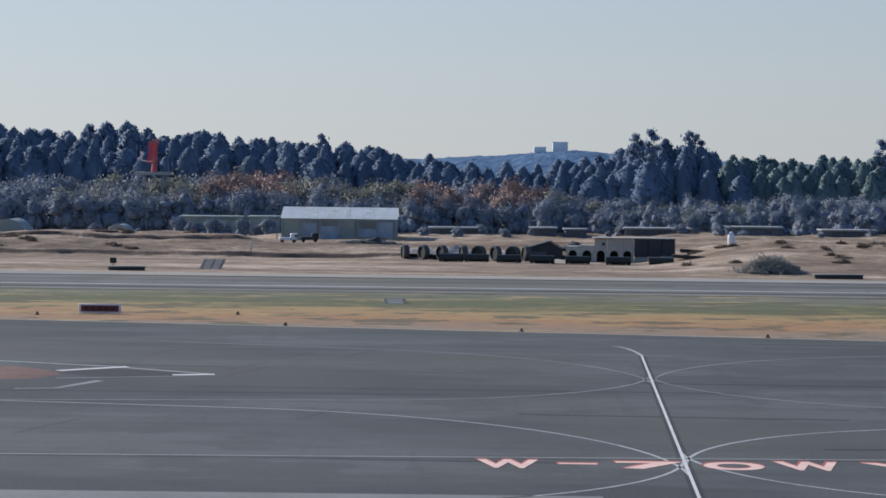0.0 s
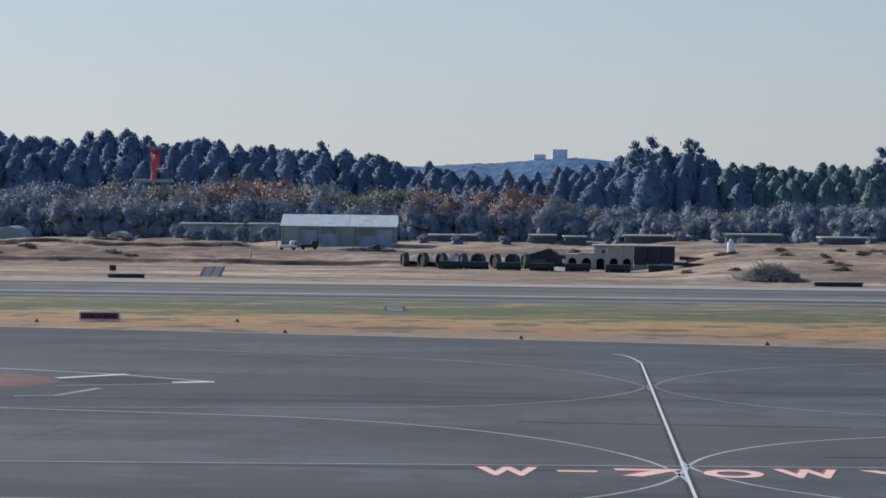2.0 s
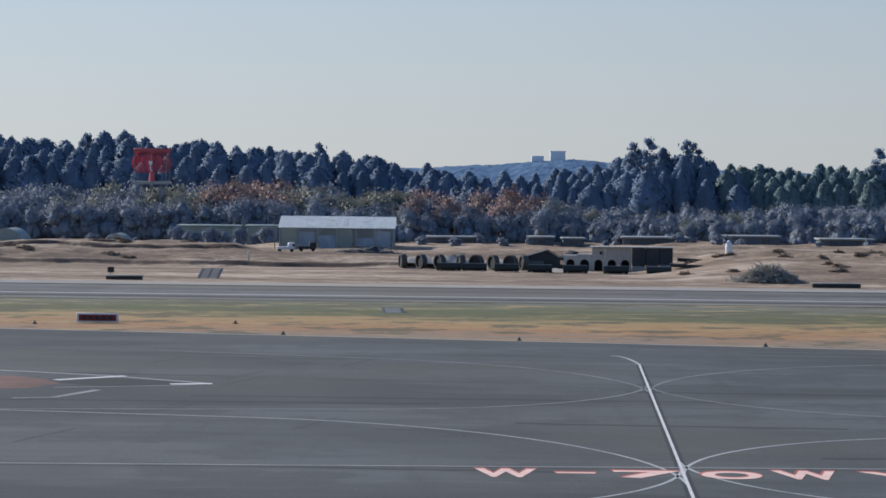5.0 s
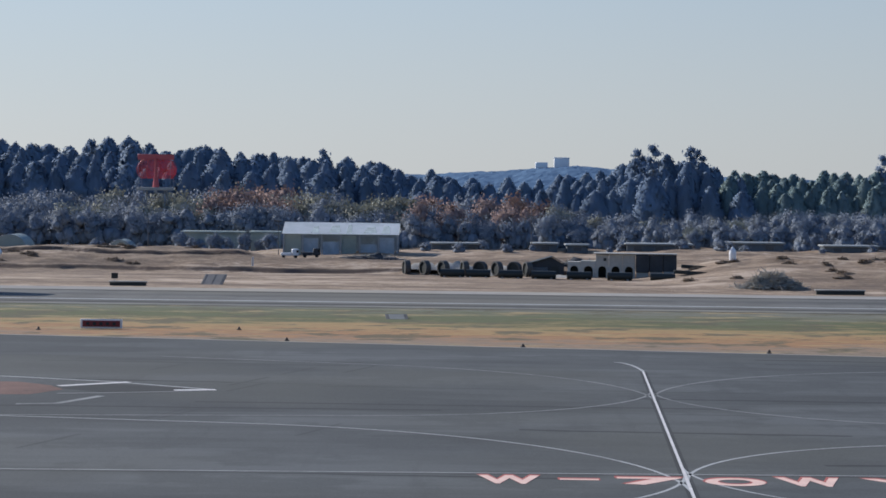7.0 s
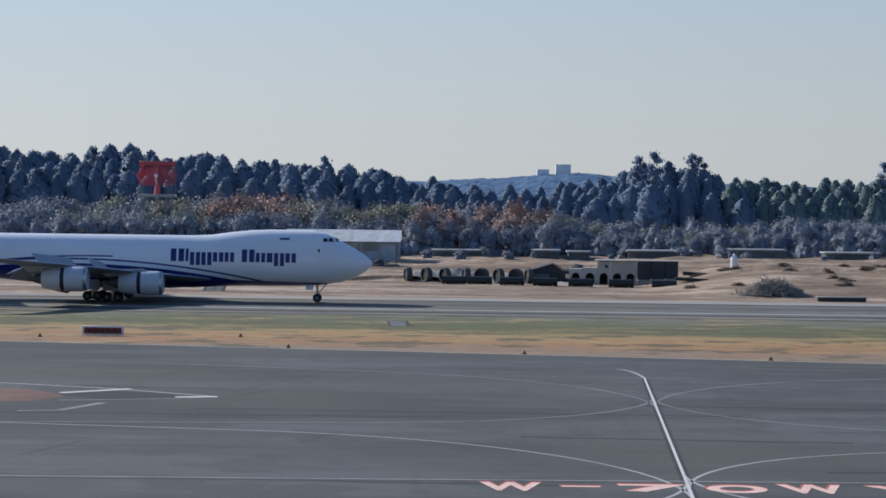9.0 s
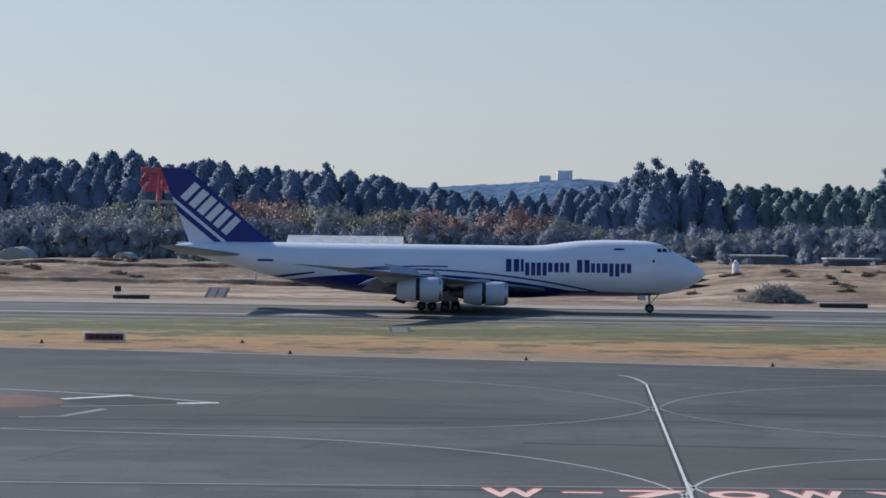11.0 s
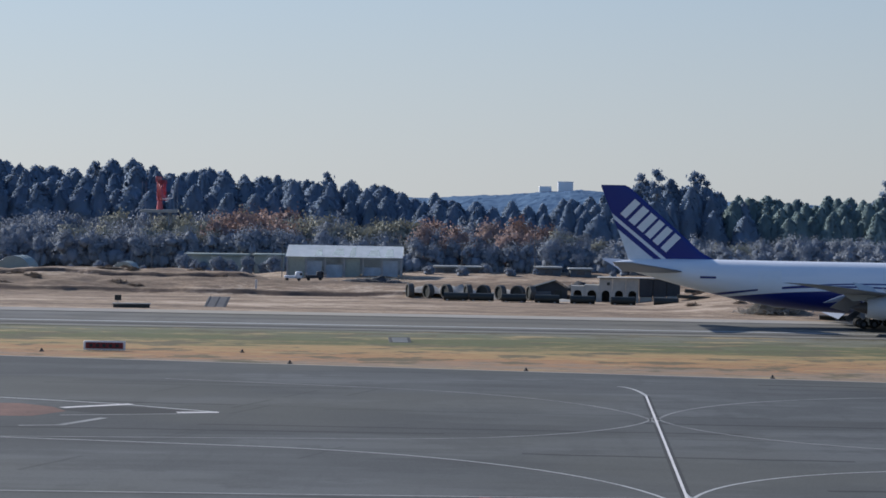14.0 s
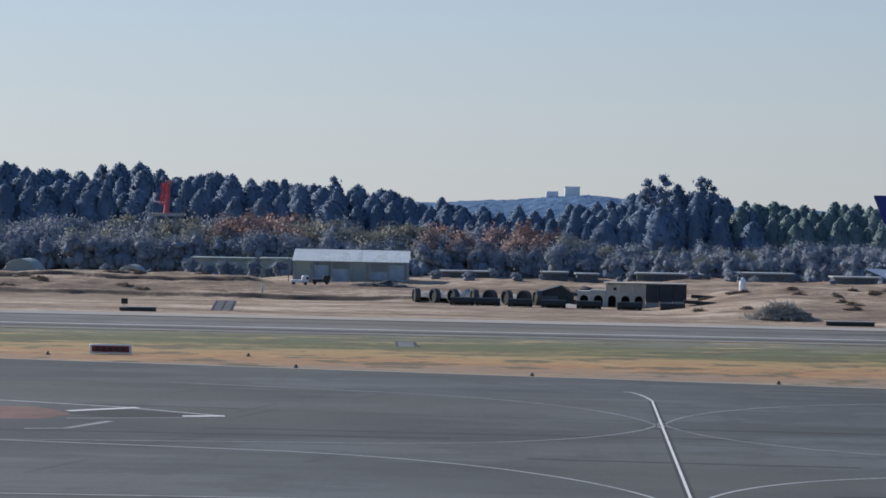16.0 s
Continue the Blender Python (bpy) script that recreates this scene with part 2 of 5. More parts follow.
# ---- building helpers ----
def mesh_of(bm, name, mats, smooth=True):
    me = bpy.data.meshes.new(name)
    bm.to_mesh(me)
    bm.free()
    for m in mats if isinstance(mats, (list, tuple)) else [mats]:
        me.materials.append(m)
    if smooth:
        me.polygons.foreach_set("use_smooth", [True] * len(me.polygons))
        me.set_sharp_from_angle(angle=radians(38))
    return me


def part(name, bm, material, parent=None, label="", smooth=True, at=None):
    ob = new(name, mesh_of(bm, name, material, smooth))
    ob.parent = parent
    if at is not None:
        ob.matrix_basis = at
    return tagged(ob, label)


def thing(name, label, category, at=None, group="", kind=""):
    ob = new(name)
    ob.empty_display_size = 0.5
    if at is not None:
        ob.matrix_basis = at
    return tagged(ob, label, category, group, kind)


def box(bm, x0, x1, y0, y1, z0, z1, bevel=0.0, mi=0):
    r = bmesh.ops.create_cube(bm, size=1, matrix=Matrix.LocRotScale(((x0 + x1) / 2, (y0 + y1) / 2, (z0 + z1) / 2), None, (x1 - x0, y1 - y0, z1 - z0)))
    faces = {f for v in r["verts"] for f in v.link_faces}
    for f in faces:
        f.material_index = mi
    if bevel:
        edges = {e for v in r["verts"] for e in v.link_edges}
        bmesh.ops.bevel(bm, geom=list(edges), offset=bevel, segments=1, affect="EDGES", profile=0.5)
    return bm


def boxed(*a, **k):
    return box(bmesh.new(), *a, **k)


def tube(bm, a, b, r0, r1=None, n=10, cap=True, mi=0):
    a, b = Vector(a), Vector(b)
    r1 = r0 if r1 is None else r1
    m = Matrix.Translation((a + b) / 2) @ (b - a).to_track_quat("Z", "Y").to_matrix().to_4x4()
    r = bmesh.ops.create_cone(bm, cap_ends=cap, segments=n, radius1=max(r0, 1e-4), radius2=max(r1, 1e-4), depth=(b - a).length, matrix=m)
    if mi:
        for f in {f for v in r["verts"] for f in v.link_faces}:
            f.material_index = mi
    return bm


def loft(bm, rings, close=True, cap=True, mi=0):
    vs = [[bm.verts.new(p) for p in ring] for ring in rings]
    n = len(vs[0])
    for a, b in zip(vs, vs[1:]):
        for i in range(n if close else n - 1):
            j = (i + 1) % n
            bm.faces.new((a[i], a[j], b[j], b[i])).material_index = mi
    if cap:
        bm.faces.new(vs[0][::-1]).material_index = mi
        bm.faces.new(vs[-1]).material_index = mi
    return bm


def spin(bm, profile, axis_to=None, n=24, mi=0):
    """A turned body: profile of (along, radius) about the local x axis."""
    rings = [[(x, r * math.cos(2 * math.pi * i / n), r * math.sin(2 * math.pi * i / n)) for i in range(n)] for x, r in profile]
    return loft(bm, rings, cap=False, mi=mi)


def ribbon(pts, width, z):
    """A painted line of even width along a run of points."""
    bm = bmesh.new()
    rows = []
    for i, p in enumerate(pts):
        a, b = Vector(pts[max(i - 1, 0)]), Vector(pts[min(i + 1, len(pts) - 1)])
        d = (b - a).normalized()
        s = Vector((-d.y, d.x)) * width / 2
        rows.append((bm.verts.new((p[0] + s.x, p[1] + s.y, z)), bm.verts.new((p[0] - s.x, p[1] - s.y, z))))
    for (a, b), (c, d) in zip(rows, rows[1:]):
        bm.faces.new((a, b, d, c))
    bmesh.ops.recalc_face_normals(bm, faces=bm.faces)
    return bm


def sheet(corners, z):
    bm = bmesh.new()
    bm.faces.new([bm.verts.new((x, y, z)) for x, y in corners])
    bmesh.ops.recalc_face_normals(bm, faces=bm.faces)
    return bm


def smooth01(a, b, v):
    t = min(1, max(0, (v - a) / (b - a)))
    return t * t * (3 - 2 * t)


# ---- ground, runway and taxiway ----
def setting(name, bm, mat, label="", smooth=False):
    return tagged(part(name, bm, mat, smooth=smooth), label, kind="structure")


setting("ground", sheet([(-4500, -600), (4500, -600), (4500, 4500), (-4500, 4500)], -0.03), M["field"], "dry tan grassland round the airfield")
EDGE = lambda x: 229.2 - 0.185 * x  # far edge of the taxiway
setting("verge", sheet([(-400, EDGE(-250) - 8), (-250, EDGE(-250) - 4), (250, EDGE(250) - 4), (400, EDGE(250) - 8), (400, 298), (-400, 298)], 0.0), M["verge"], "strip of green and burnt tan grass beside the runway")
setting("taxiway", sheet([(-250, EDGE(-250)), (-250, -60), (250, -60), (250, EDGE(250))], 0.05), M["asphalt"], "weathered dark grey asphalt taxiway")
setting("runway", sheet([(-400, 297), (400, 297), (400, 337), (-400, 337)], 0.03), M["runway"], "grey asphalt runway")
setting("runway_shoulder", sheet([(-400, 336), (400, 336), (400, 345), (-400, 345)], 0.045), M["shoulder"], "pale concrete runway shoulder")
part_line = lambda name, pts, w, mat, label, z=0.06: setting(name, ribbon(pts, w, z), mat, label)
part_line("runway_edge_line", [(-300, 309.5), (300, 309.5)], 2.0, M["edge_paint"], "pale runway edge marking", 0.06)
part_line("runway_far_joint", [(-300, 334.6), (300, 334.6)], 1.2, M["sealed"], "dark joint along the runway", 0.058)
part_line("runway_rubber", [(-300, 324), (300, 324)], 5.0, asphalt_material("rubbered asphalt", (0.12, 0.117, 0.108)), "darker rubbered wheel track", 0.048)
part_line("runway_near_joint", [(-300, 303.4), (300, 303.4)], 1.5, M["patch"], "dark joint along the runway", 0.055)
part_line("runway_near_band", [(-300, 298.8), (300, 298.8)], 3.0, asphalt_material("pale band", (0.23, 0.22, 0.19)), "pale dusty runway margin", 0.052)
part_line("pavement_rim", [(x, EDGE(x) - 0.4) for x in range(-240, 241, 20)], 0.7, M["shoulder"], "pale rim of the taxiway", 0.062)


def bank(x, y):
    """Height of the field beyond the runway."""
    n = noise.noise((x * 0.05, y * 0.09, 3.1)) * 0.6 + noise.noise((x * 0.17, y * 0.25, 7.7)) * 0.3 + noise.noise((x * 0.5, y * 0.6, 1.2)) * 0.12
    w = noise.noise((x * 0.045, 2.2, 5.0)) * 2.2 + noise.noise((x * 0.2, 4.2, 1.0)) * 0.7  # the cuts wander
    low = smooth01(406.5 + w, 408.2 + w, y) * 0.95 + smooth01(409, 420, y) * 1.1
    left = (1 - smooth01(-38, -31, x)) * (smooth01(412, 420, y) * 0.5 + smooth01(421.5 - w, 422.3 - w, y) * 0.75 - smooth01(429, 445, y) * 1.6)
    right = smooth01(31 + w, 57 + w, x) * (smooth01(350, 402, y) * 3.3 + smooth01(392 + 3 * w, 395 + 3 * w, y) * 0.6 - smooth01(406, 425, y) * 1.3 - low)
    n *= 1.25
    fade = smooth01(350, 360, y) * (1 - smooth01(500, 560, y) * 0.6)
    return (low + left + right + n * smooth01(395, 412, y) * 0.7 + n * 0.25) * fade


def build_field():
    bm = bmesh.new()
    xs = [i * 1.2 for i in range(-115, 116)]
    ys = [345 + i * 0.5 for i in range(0, 300)] + [495 + i * 4 for i in range(1, 18)]
    g = [[bm.verts.new((x, y, bank(x, y) + 0.02)) for x in xs] for y in ys]
    for a, b in zip(g, g[1:]):
        for i in range(len(xs) - 1):
            bm.faces.new((a[i], a[i + 1], b[i + 1], b[i]))
    return bm


setting("field", build_field(), M["field"], "uneven banks of dry tan grass", smooth=True)


# ---- taxiway markings ----
def line_x(y):
    return 13.4 + 0.0527 * (y - 126.7)


def fillet(cy, side, way, r, run, turn=78):
    """A taxi curve that leaves the lead line and bends to one side."""
    pts = []
    for i in range(21):
        a = radians(turn * i / 20)
        pts.append((line_x(cy) + side * r * (1 - math.cos(a)), cy + way * r * math.sin(a)))
    d = (side * math.sin(radians(turn)), way * math.cos(radians(turn)))
    return pts + [(pts[-1][0] + d[0] * run, pts[-1][1] + d[1] * run)]


part_line("lead_line_bed", [(line_x(y), y) for y in range(40, 201, 4)], 0.62, M["patch"], "dark bed of the lead line", 0.056)
part_line("lead_line", [(line_x(y), y) for y in range(40, 201, 4)], 0.18, M["white_paint"], "white taxi lead line", 0.062)
part_line("lead_curve", [(17.3 - 0.006 * s * s - 0.03 * s, 200 + 10 * math.sin(radians(s * 6))) for s in range(0, 16)], 0.3, M["faint_paint"], "faded curve of the lead line", 0.061)
for cy, side, way, r, run, turn in ((121.6, -1, 1, 32, 40, 80), (123.9, 1, 1, 22, 40, 78), (130.0, -1, -1, 20, 30, 82), (131.4, 1, -1, 20, 30, 82),
                                    (173.6, -1, 1, 32, 20, 72), (172.0, 1, 1, 32, 24, 75), (183, -1, -1, 24, 30, 84), (180, 1, -1, 24, 30, 80)):
    near = cy < 150
    part_line("taxi_curve", fillet(cy, side, way, r, run, turn), 0.22 if near else 0.24, M["faint_paint"] if near else M["ghost_paint"], "faded white taxi curve", 0.058)
part_line("cross_line", [(-60, 126.3), (-12, 127.8), (40, 129.8)], 0.17, M["faint_paint"], "thin faded crossing line", 0.057)
part_line("cross_joint", [(-60, 125.7), (-12, 127.2), (40, 129.2)], 0.45, M["sealed"], "dark joint beside the crossing line", 0.0565)


def letter(ch, x, w, h=3.7, y=124.2, paint="salmon", fat=0.035, z=0.07):
    cu = bpy.data.curves.new("letter", "FONT")
    cu.body, cu.size = ch, 1.0
    cu.offset = fat
    tmp = new("letter_source", cu)
    me = bpy.data.meshes.new_from_object(tmp)
    bpy.data.objects.remove(tmp)
    co = np.array([v.co for v in me.vertices])
    lo, hi = co.min(0), co.max(0)
    for v in me.vertices:
        v.co.x = (v.co.x - lo[0]) / (hi[0] - lo[0]) * w
        v.co.y = (v.co.y - lo[1]) / (hi[1] - lo[1]) * h
        v.co.z = 0
    me.materials.append(M[paint])
    ob = new("letter", me)
    ob.matrix_basis = pose(x, y - 0.7 + 0.02 * x, z)
    return tagged(ob, f"{paint.split('_')[0]} painted letter on the asphalt", kind="structure")


for ch, x, w, y, h in (("W", 2.05, 3.35, 124.4, 3.6), ("-", 6.45, 2.1, 126.2, 0.55), ("7", 9.6, 3.7, 124.5, 3.2), ("O", 14.3, 3.25, 124.4, 3.3),
                       ("W", 18.35, 3.5, 124.5, 3.7), ("Y", 23.1, 3.2, 124.6, 3.4)):
    letter(ch, x, w, h, y)
    letter(ch, x - 0.1, w + 0.2, h + 0.35, y + 0.1, "red_edge", 0.06, 0.066)

jr = random.Random(12)
for k in range(16):  # sealed joints and drag marks
    x0, y0 = jr.uniform(-45, 30), jr.uniform(118, 215)
    ln, dy = jr.uniform(14, 45), jr.uniform(-2.5, 1.0)
    part_line("sealed_joint", [(x0 + ln * i / 8, y0 + dy * i / 8 + jr.uniform(-0.15, 0.15)) for i in range(9)], jr.uniform(0.25, 0.9), M["patch" if k % 3 else "sealed"], "dark sealed joint in the asphalt", 0.0535 + k * 0.0001)
for k in range(9):
    x0, y0 = jr.uniform(-30, -4), jr.uniform(122, 205)
    part_line("tyre_scuff", [(x0 + i * 0.5, y0 + i * 1.6 + jr.uniform(-0.2, 0.2)) for i in range(6)], jr.uniform(0.2, 0.5), M["sealed"], "dark slanted tyre scuff", 0.0555 + k * 0.0001)

# island of bare earth with painted edges
setting("earth_island", sheet([(-60, 184.5), (-33, 182.0), (-30.2, 179.4), (-28.6, 176.0), (-30.4, 171.6), (-60, 168.4)], 0.056), M["earth"], "patch of bare brown earth in the pavement")
setting("dark_patch", sheet([(-26.2, 181.6), (-18.2, 177.4), (-20.2, 175.6), (-25.2, 174.0), (-29.4, 177.0)], 0.055), M["patch"], "dark patch of newer asphalt")
part_line("island_line", [(-60, 191), (-35.4, 187.1), (-26.2, 183.3), (-17.4, 177.3)], 0.4, M["faint_paint"], "pale painted island edge", 0.064)
part_line("island_bar", [(-29.4, 178.8), (-24.6, 183.0)], 0.9, M["white_paint"], "bright white painted bar", 0.066)
part_line("island_tip", [(-20.3, 176.4), (-17.2, 177.2)], 0.9, M["white_paint"], "white painted tip", 0.067)
part_line("island_rim", [(-28.5, 172.6), (-25.0, 173.6), (-20.0, 175.4), (-17.6, 177.0)], 0.35, M["ghost_paint"], "pale painted island edge", 0.0645)
part_line("island_foot", [(-30, 164.1), (-27.2, 165), (-25, 171)], 0.7, M["ghost_paint"], "pale painted island edge", 0.065)
part_line("concrete_edge", [(-60, 111.3), (8, 111.6)], 3.6, M["strip"], "pale concrete strip in the pavement", 0.058)


# ---- the freighter ----
def livery_material():
    """White above, navy belly with a swept stripe."""
    n = Nodes("freighter coat", 0.32)
    x, y, z = n.xyz()
    rim = n.math("SUBTRACT", 5.9, n.math("MULTIPLY", n.math("POWER", n.math("ADD", x, 42.0), 2.0), 0.00404))
    below = n.math("SUBTRACT", rim, z)
    line = n.math("MULTIPLY", n.math("GREATER_THAN", below, 0.0), n.math("LESS_THAN", below, 0.24))
    deep = n.math("GREATER_THAN", below, 0.75)
    keel = n.math("MULTIPLY", n.math("LESS_THAN", z, n.math("MULTIPLY_ADD", x, -0.022, 2.62)), n.math("LESS_THAN", x, -6.2))
    upper = n.math("MULTIPLY", n.math("LESS_THAN", x, -36.0), n.math("LESS_THAN", n.math("ABSOLUTE", n.math("ADD", below, n.math("MULTIPLY_ADD", x, 0.03, 1.5))), 0.1))
    blue = n.math("MAXIMUM", n.math("MAXIMUM", line, deep), n.math("MAXIMUM", keel, upper))
    dirt = n.noise(1.0, 4, 0.6, n.scaled(0.12, 0.6, 0.6))
    white = n.ramp(dirt, (0.3, (0.78, 0.80, 0.83)), (0.6, (0.87, 0.87, 0.88)))
    n.color(n.mix(blue, white, (0.010, 0.022, 0.17)))
    return n.m


def fin_material():
    n = Nodes("fin coat", 0.35)
    x, y, z = n.xyz()
    # distance above the diagonal from the trailing edge to the root
    d = n.math("ADD", n.math("MULTIPLY", n.math("ADD", x, 75.3), 0.632), n.math("MULTIPLY", n.math("SUBTRACT", z, 15.9), 0.775))
    deep = n.math("GREATER_THAN", d, 0.0)
    line = n.math("MULTIPLY", n.math("GREATER_THAN", d, -1.15), n.math("LESS_THAN", d, -0.45))
    dirt = n.noise(0.7, 4, 0.6)
    n.color(n.mix(n.math("MAXIMUM", deep, line), n.ramp(dirt, (0.3, (0.70, 0.73, 0.75)), (0.6, (0.80, 0.81, 0.82))), (0.010, 0.022, 0.20)))
    return n.m


BODY = [  # along, top, bottom, half width
    (0.0, 5.65, 5.35, 0.12), (-0.5, 6.25, 4.75, 0.75), (-1.3, 6.85, 4.15, 1.3), (-2.5, 7.55, 3.5, 1.9), (-4.0, 8.35, 2.95, 2.4),
    (-5.2, 9.05, 2.7, 2.7), (-6.4, 9.65, 2.5, 2.9), (-8.0, 9.98, 2.35, 3.1), (-10.5, 10.1, 2.25, 3.22), (-14.0, 10.1, 2.2, 3.25),
    (-17.0, 9.98, 2.2, 3.25), (-20.0, 9.65, 2.15, 3.25), (-22.5, 9.28, 2.0, 3.25), (-25.0, 9.15, 1.85, 3.25), (-34.0, 9.15, 1.8, 3.25),
    (-42.0, 9.15, 1.95, 3.25), (-47.0, 9.15, 2.25, 3.25), (-52.0, 9.15, 2.75, 3.2), (-57.0, 9.2, 3.6, 3.0), (-62.0, 9.22, 4.75, 2.5),
    (-66.0, 9.2, 5.75, 1.95), (-70.0, 9.1, 6.85, 1.3), (-73.0, 8.9, 7.7, 0.7), (-74.3, 8.65, 8.1, 0.3)]


def body_at(x):
    for a, b in zip(BODY, BODY[1:]):
        if b[0] <= x <= a[0]:
            f = (x - a[0]) / (b[0] - a[0])
            return [p + (q - p) * f for p, q in zip(a[1:], b[1:])]
    return BODY[-1][1:]


def body_side(x, z):
    """Half width of the body at a height: an egg, wider below on the double deck."""
    top, bot, w = body_at(x)
    mid = bot + 0.47 * min(top - bot, 6.95)
    u = (z - mid) / (top - mid) if z > mid else (mid - z) / (mid - bot)
    k = 1.85 if z > mid and top > 9.3 else 2.0
    return w * max(0.0, 1 - min(1, abs(u)) ** k) ** (1 / 2.0)


def build_body():
    bm = bmesh.new()
    rings = []
    xs = []
    for a, b in zip(BODY, BODY[1:]):
        k = max(1, int(abs(b[0] - a[0]) / 1.2))
        xs += [a[0] + (b[0] - a[0]) * i / k for i in range(k)]
    for x in xs + [BODY[-1][0]]:
        top, bot, w = body_at(x)
        mid = bot + 0.47 * min(top - bot, 6.95)
        ring = []
        for i in range(48):
            a = 2 * math.pi * i / 48
            c, s = math.cos(a), math.sin(a)
            z = mid + (top - mid if s > 0 else mid - bot) * s
            k = 1.85 if s > 0 and top > 9.3 else 2.0
            y = w * max(0.0, 1 - abs(s) ** k) ** 0.5 * (1 if c > 0 else -1)
            ring.append((x, y, z))
        rings.append(ring)
    return loft(bm, rings)


def airfoil(le, te, y, z, thick, n=10, up=(0, 0, 1)):
    """A wing section from leading to trailing edge at one station."""
    pts = []
    for i in range(2 * n):
        a = math.pi * i / n
        f = 0.5 * (1 - math.cos(a))
        t = thick * 2.6 * (math.sqrt(max(f, 0)) - f) * 0.9 * (1 if i <= n else -0.75)
        pts.append((le + (te - le) * f, y + up[1] * t, z + up[2] * t))
    return pts


WING = [  # span, leading edge, trailing edge, height, thickness
    (2.2, -22.0, -39.0, 3.1, 0.75), (6.0, -25.9, -40.2, 3.6, 0.65), (12.0, -31.1, -41.8, 4.35, 0.5), (20.0, -38.0, -45.6, 5.3, 0.36),
    (29.0, -45.8, -50.4, 6.35, 0.22), (31.8, -48.9, -52.6, 6.75, 0.14), (33.4, -51.8, -54.3, 7.0, 0.08), (34.2, -54.6, -55.6, 7.15, 0.04)]


def build_wing(side):
    bm = bmesh.new()
    loft(bm, [airfoil(le, te, side * y, z, t) for y, le, te, z, t in WING])
    bmesh.ops.recalc_face_normals(bm, faces=bm.faces)
    return bm


def build_flap(side, y0, y1, x0, x1, z0, z1, chord, drop):
    bm = bmesh.new()
    a = radians(drop)
    rings = []
    for y, x, z in ((y0, x0, z0), (y1, x1, z1)):
        ring = airfoil(0, -chord, side * y, 0, 0.16)
        rings.append([(x + px * math.cos(a), py, z + px * math.sin(a) + pz) for px, py, pz in ring])
    loft(bm, rings)
    bmesh.ops.recalc_face_normals(bm, faces=bm.faces)
    return bm


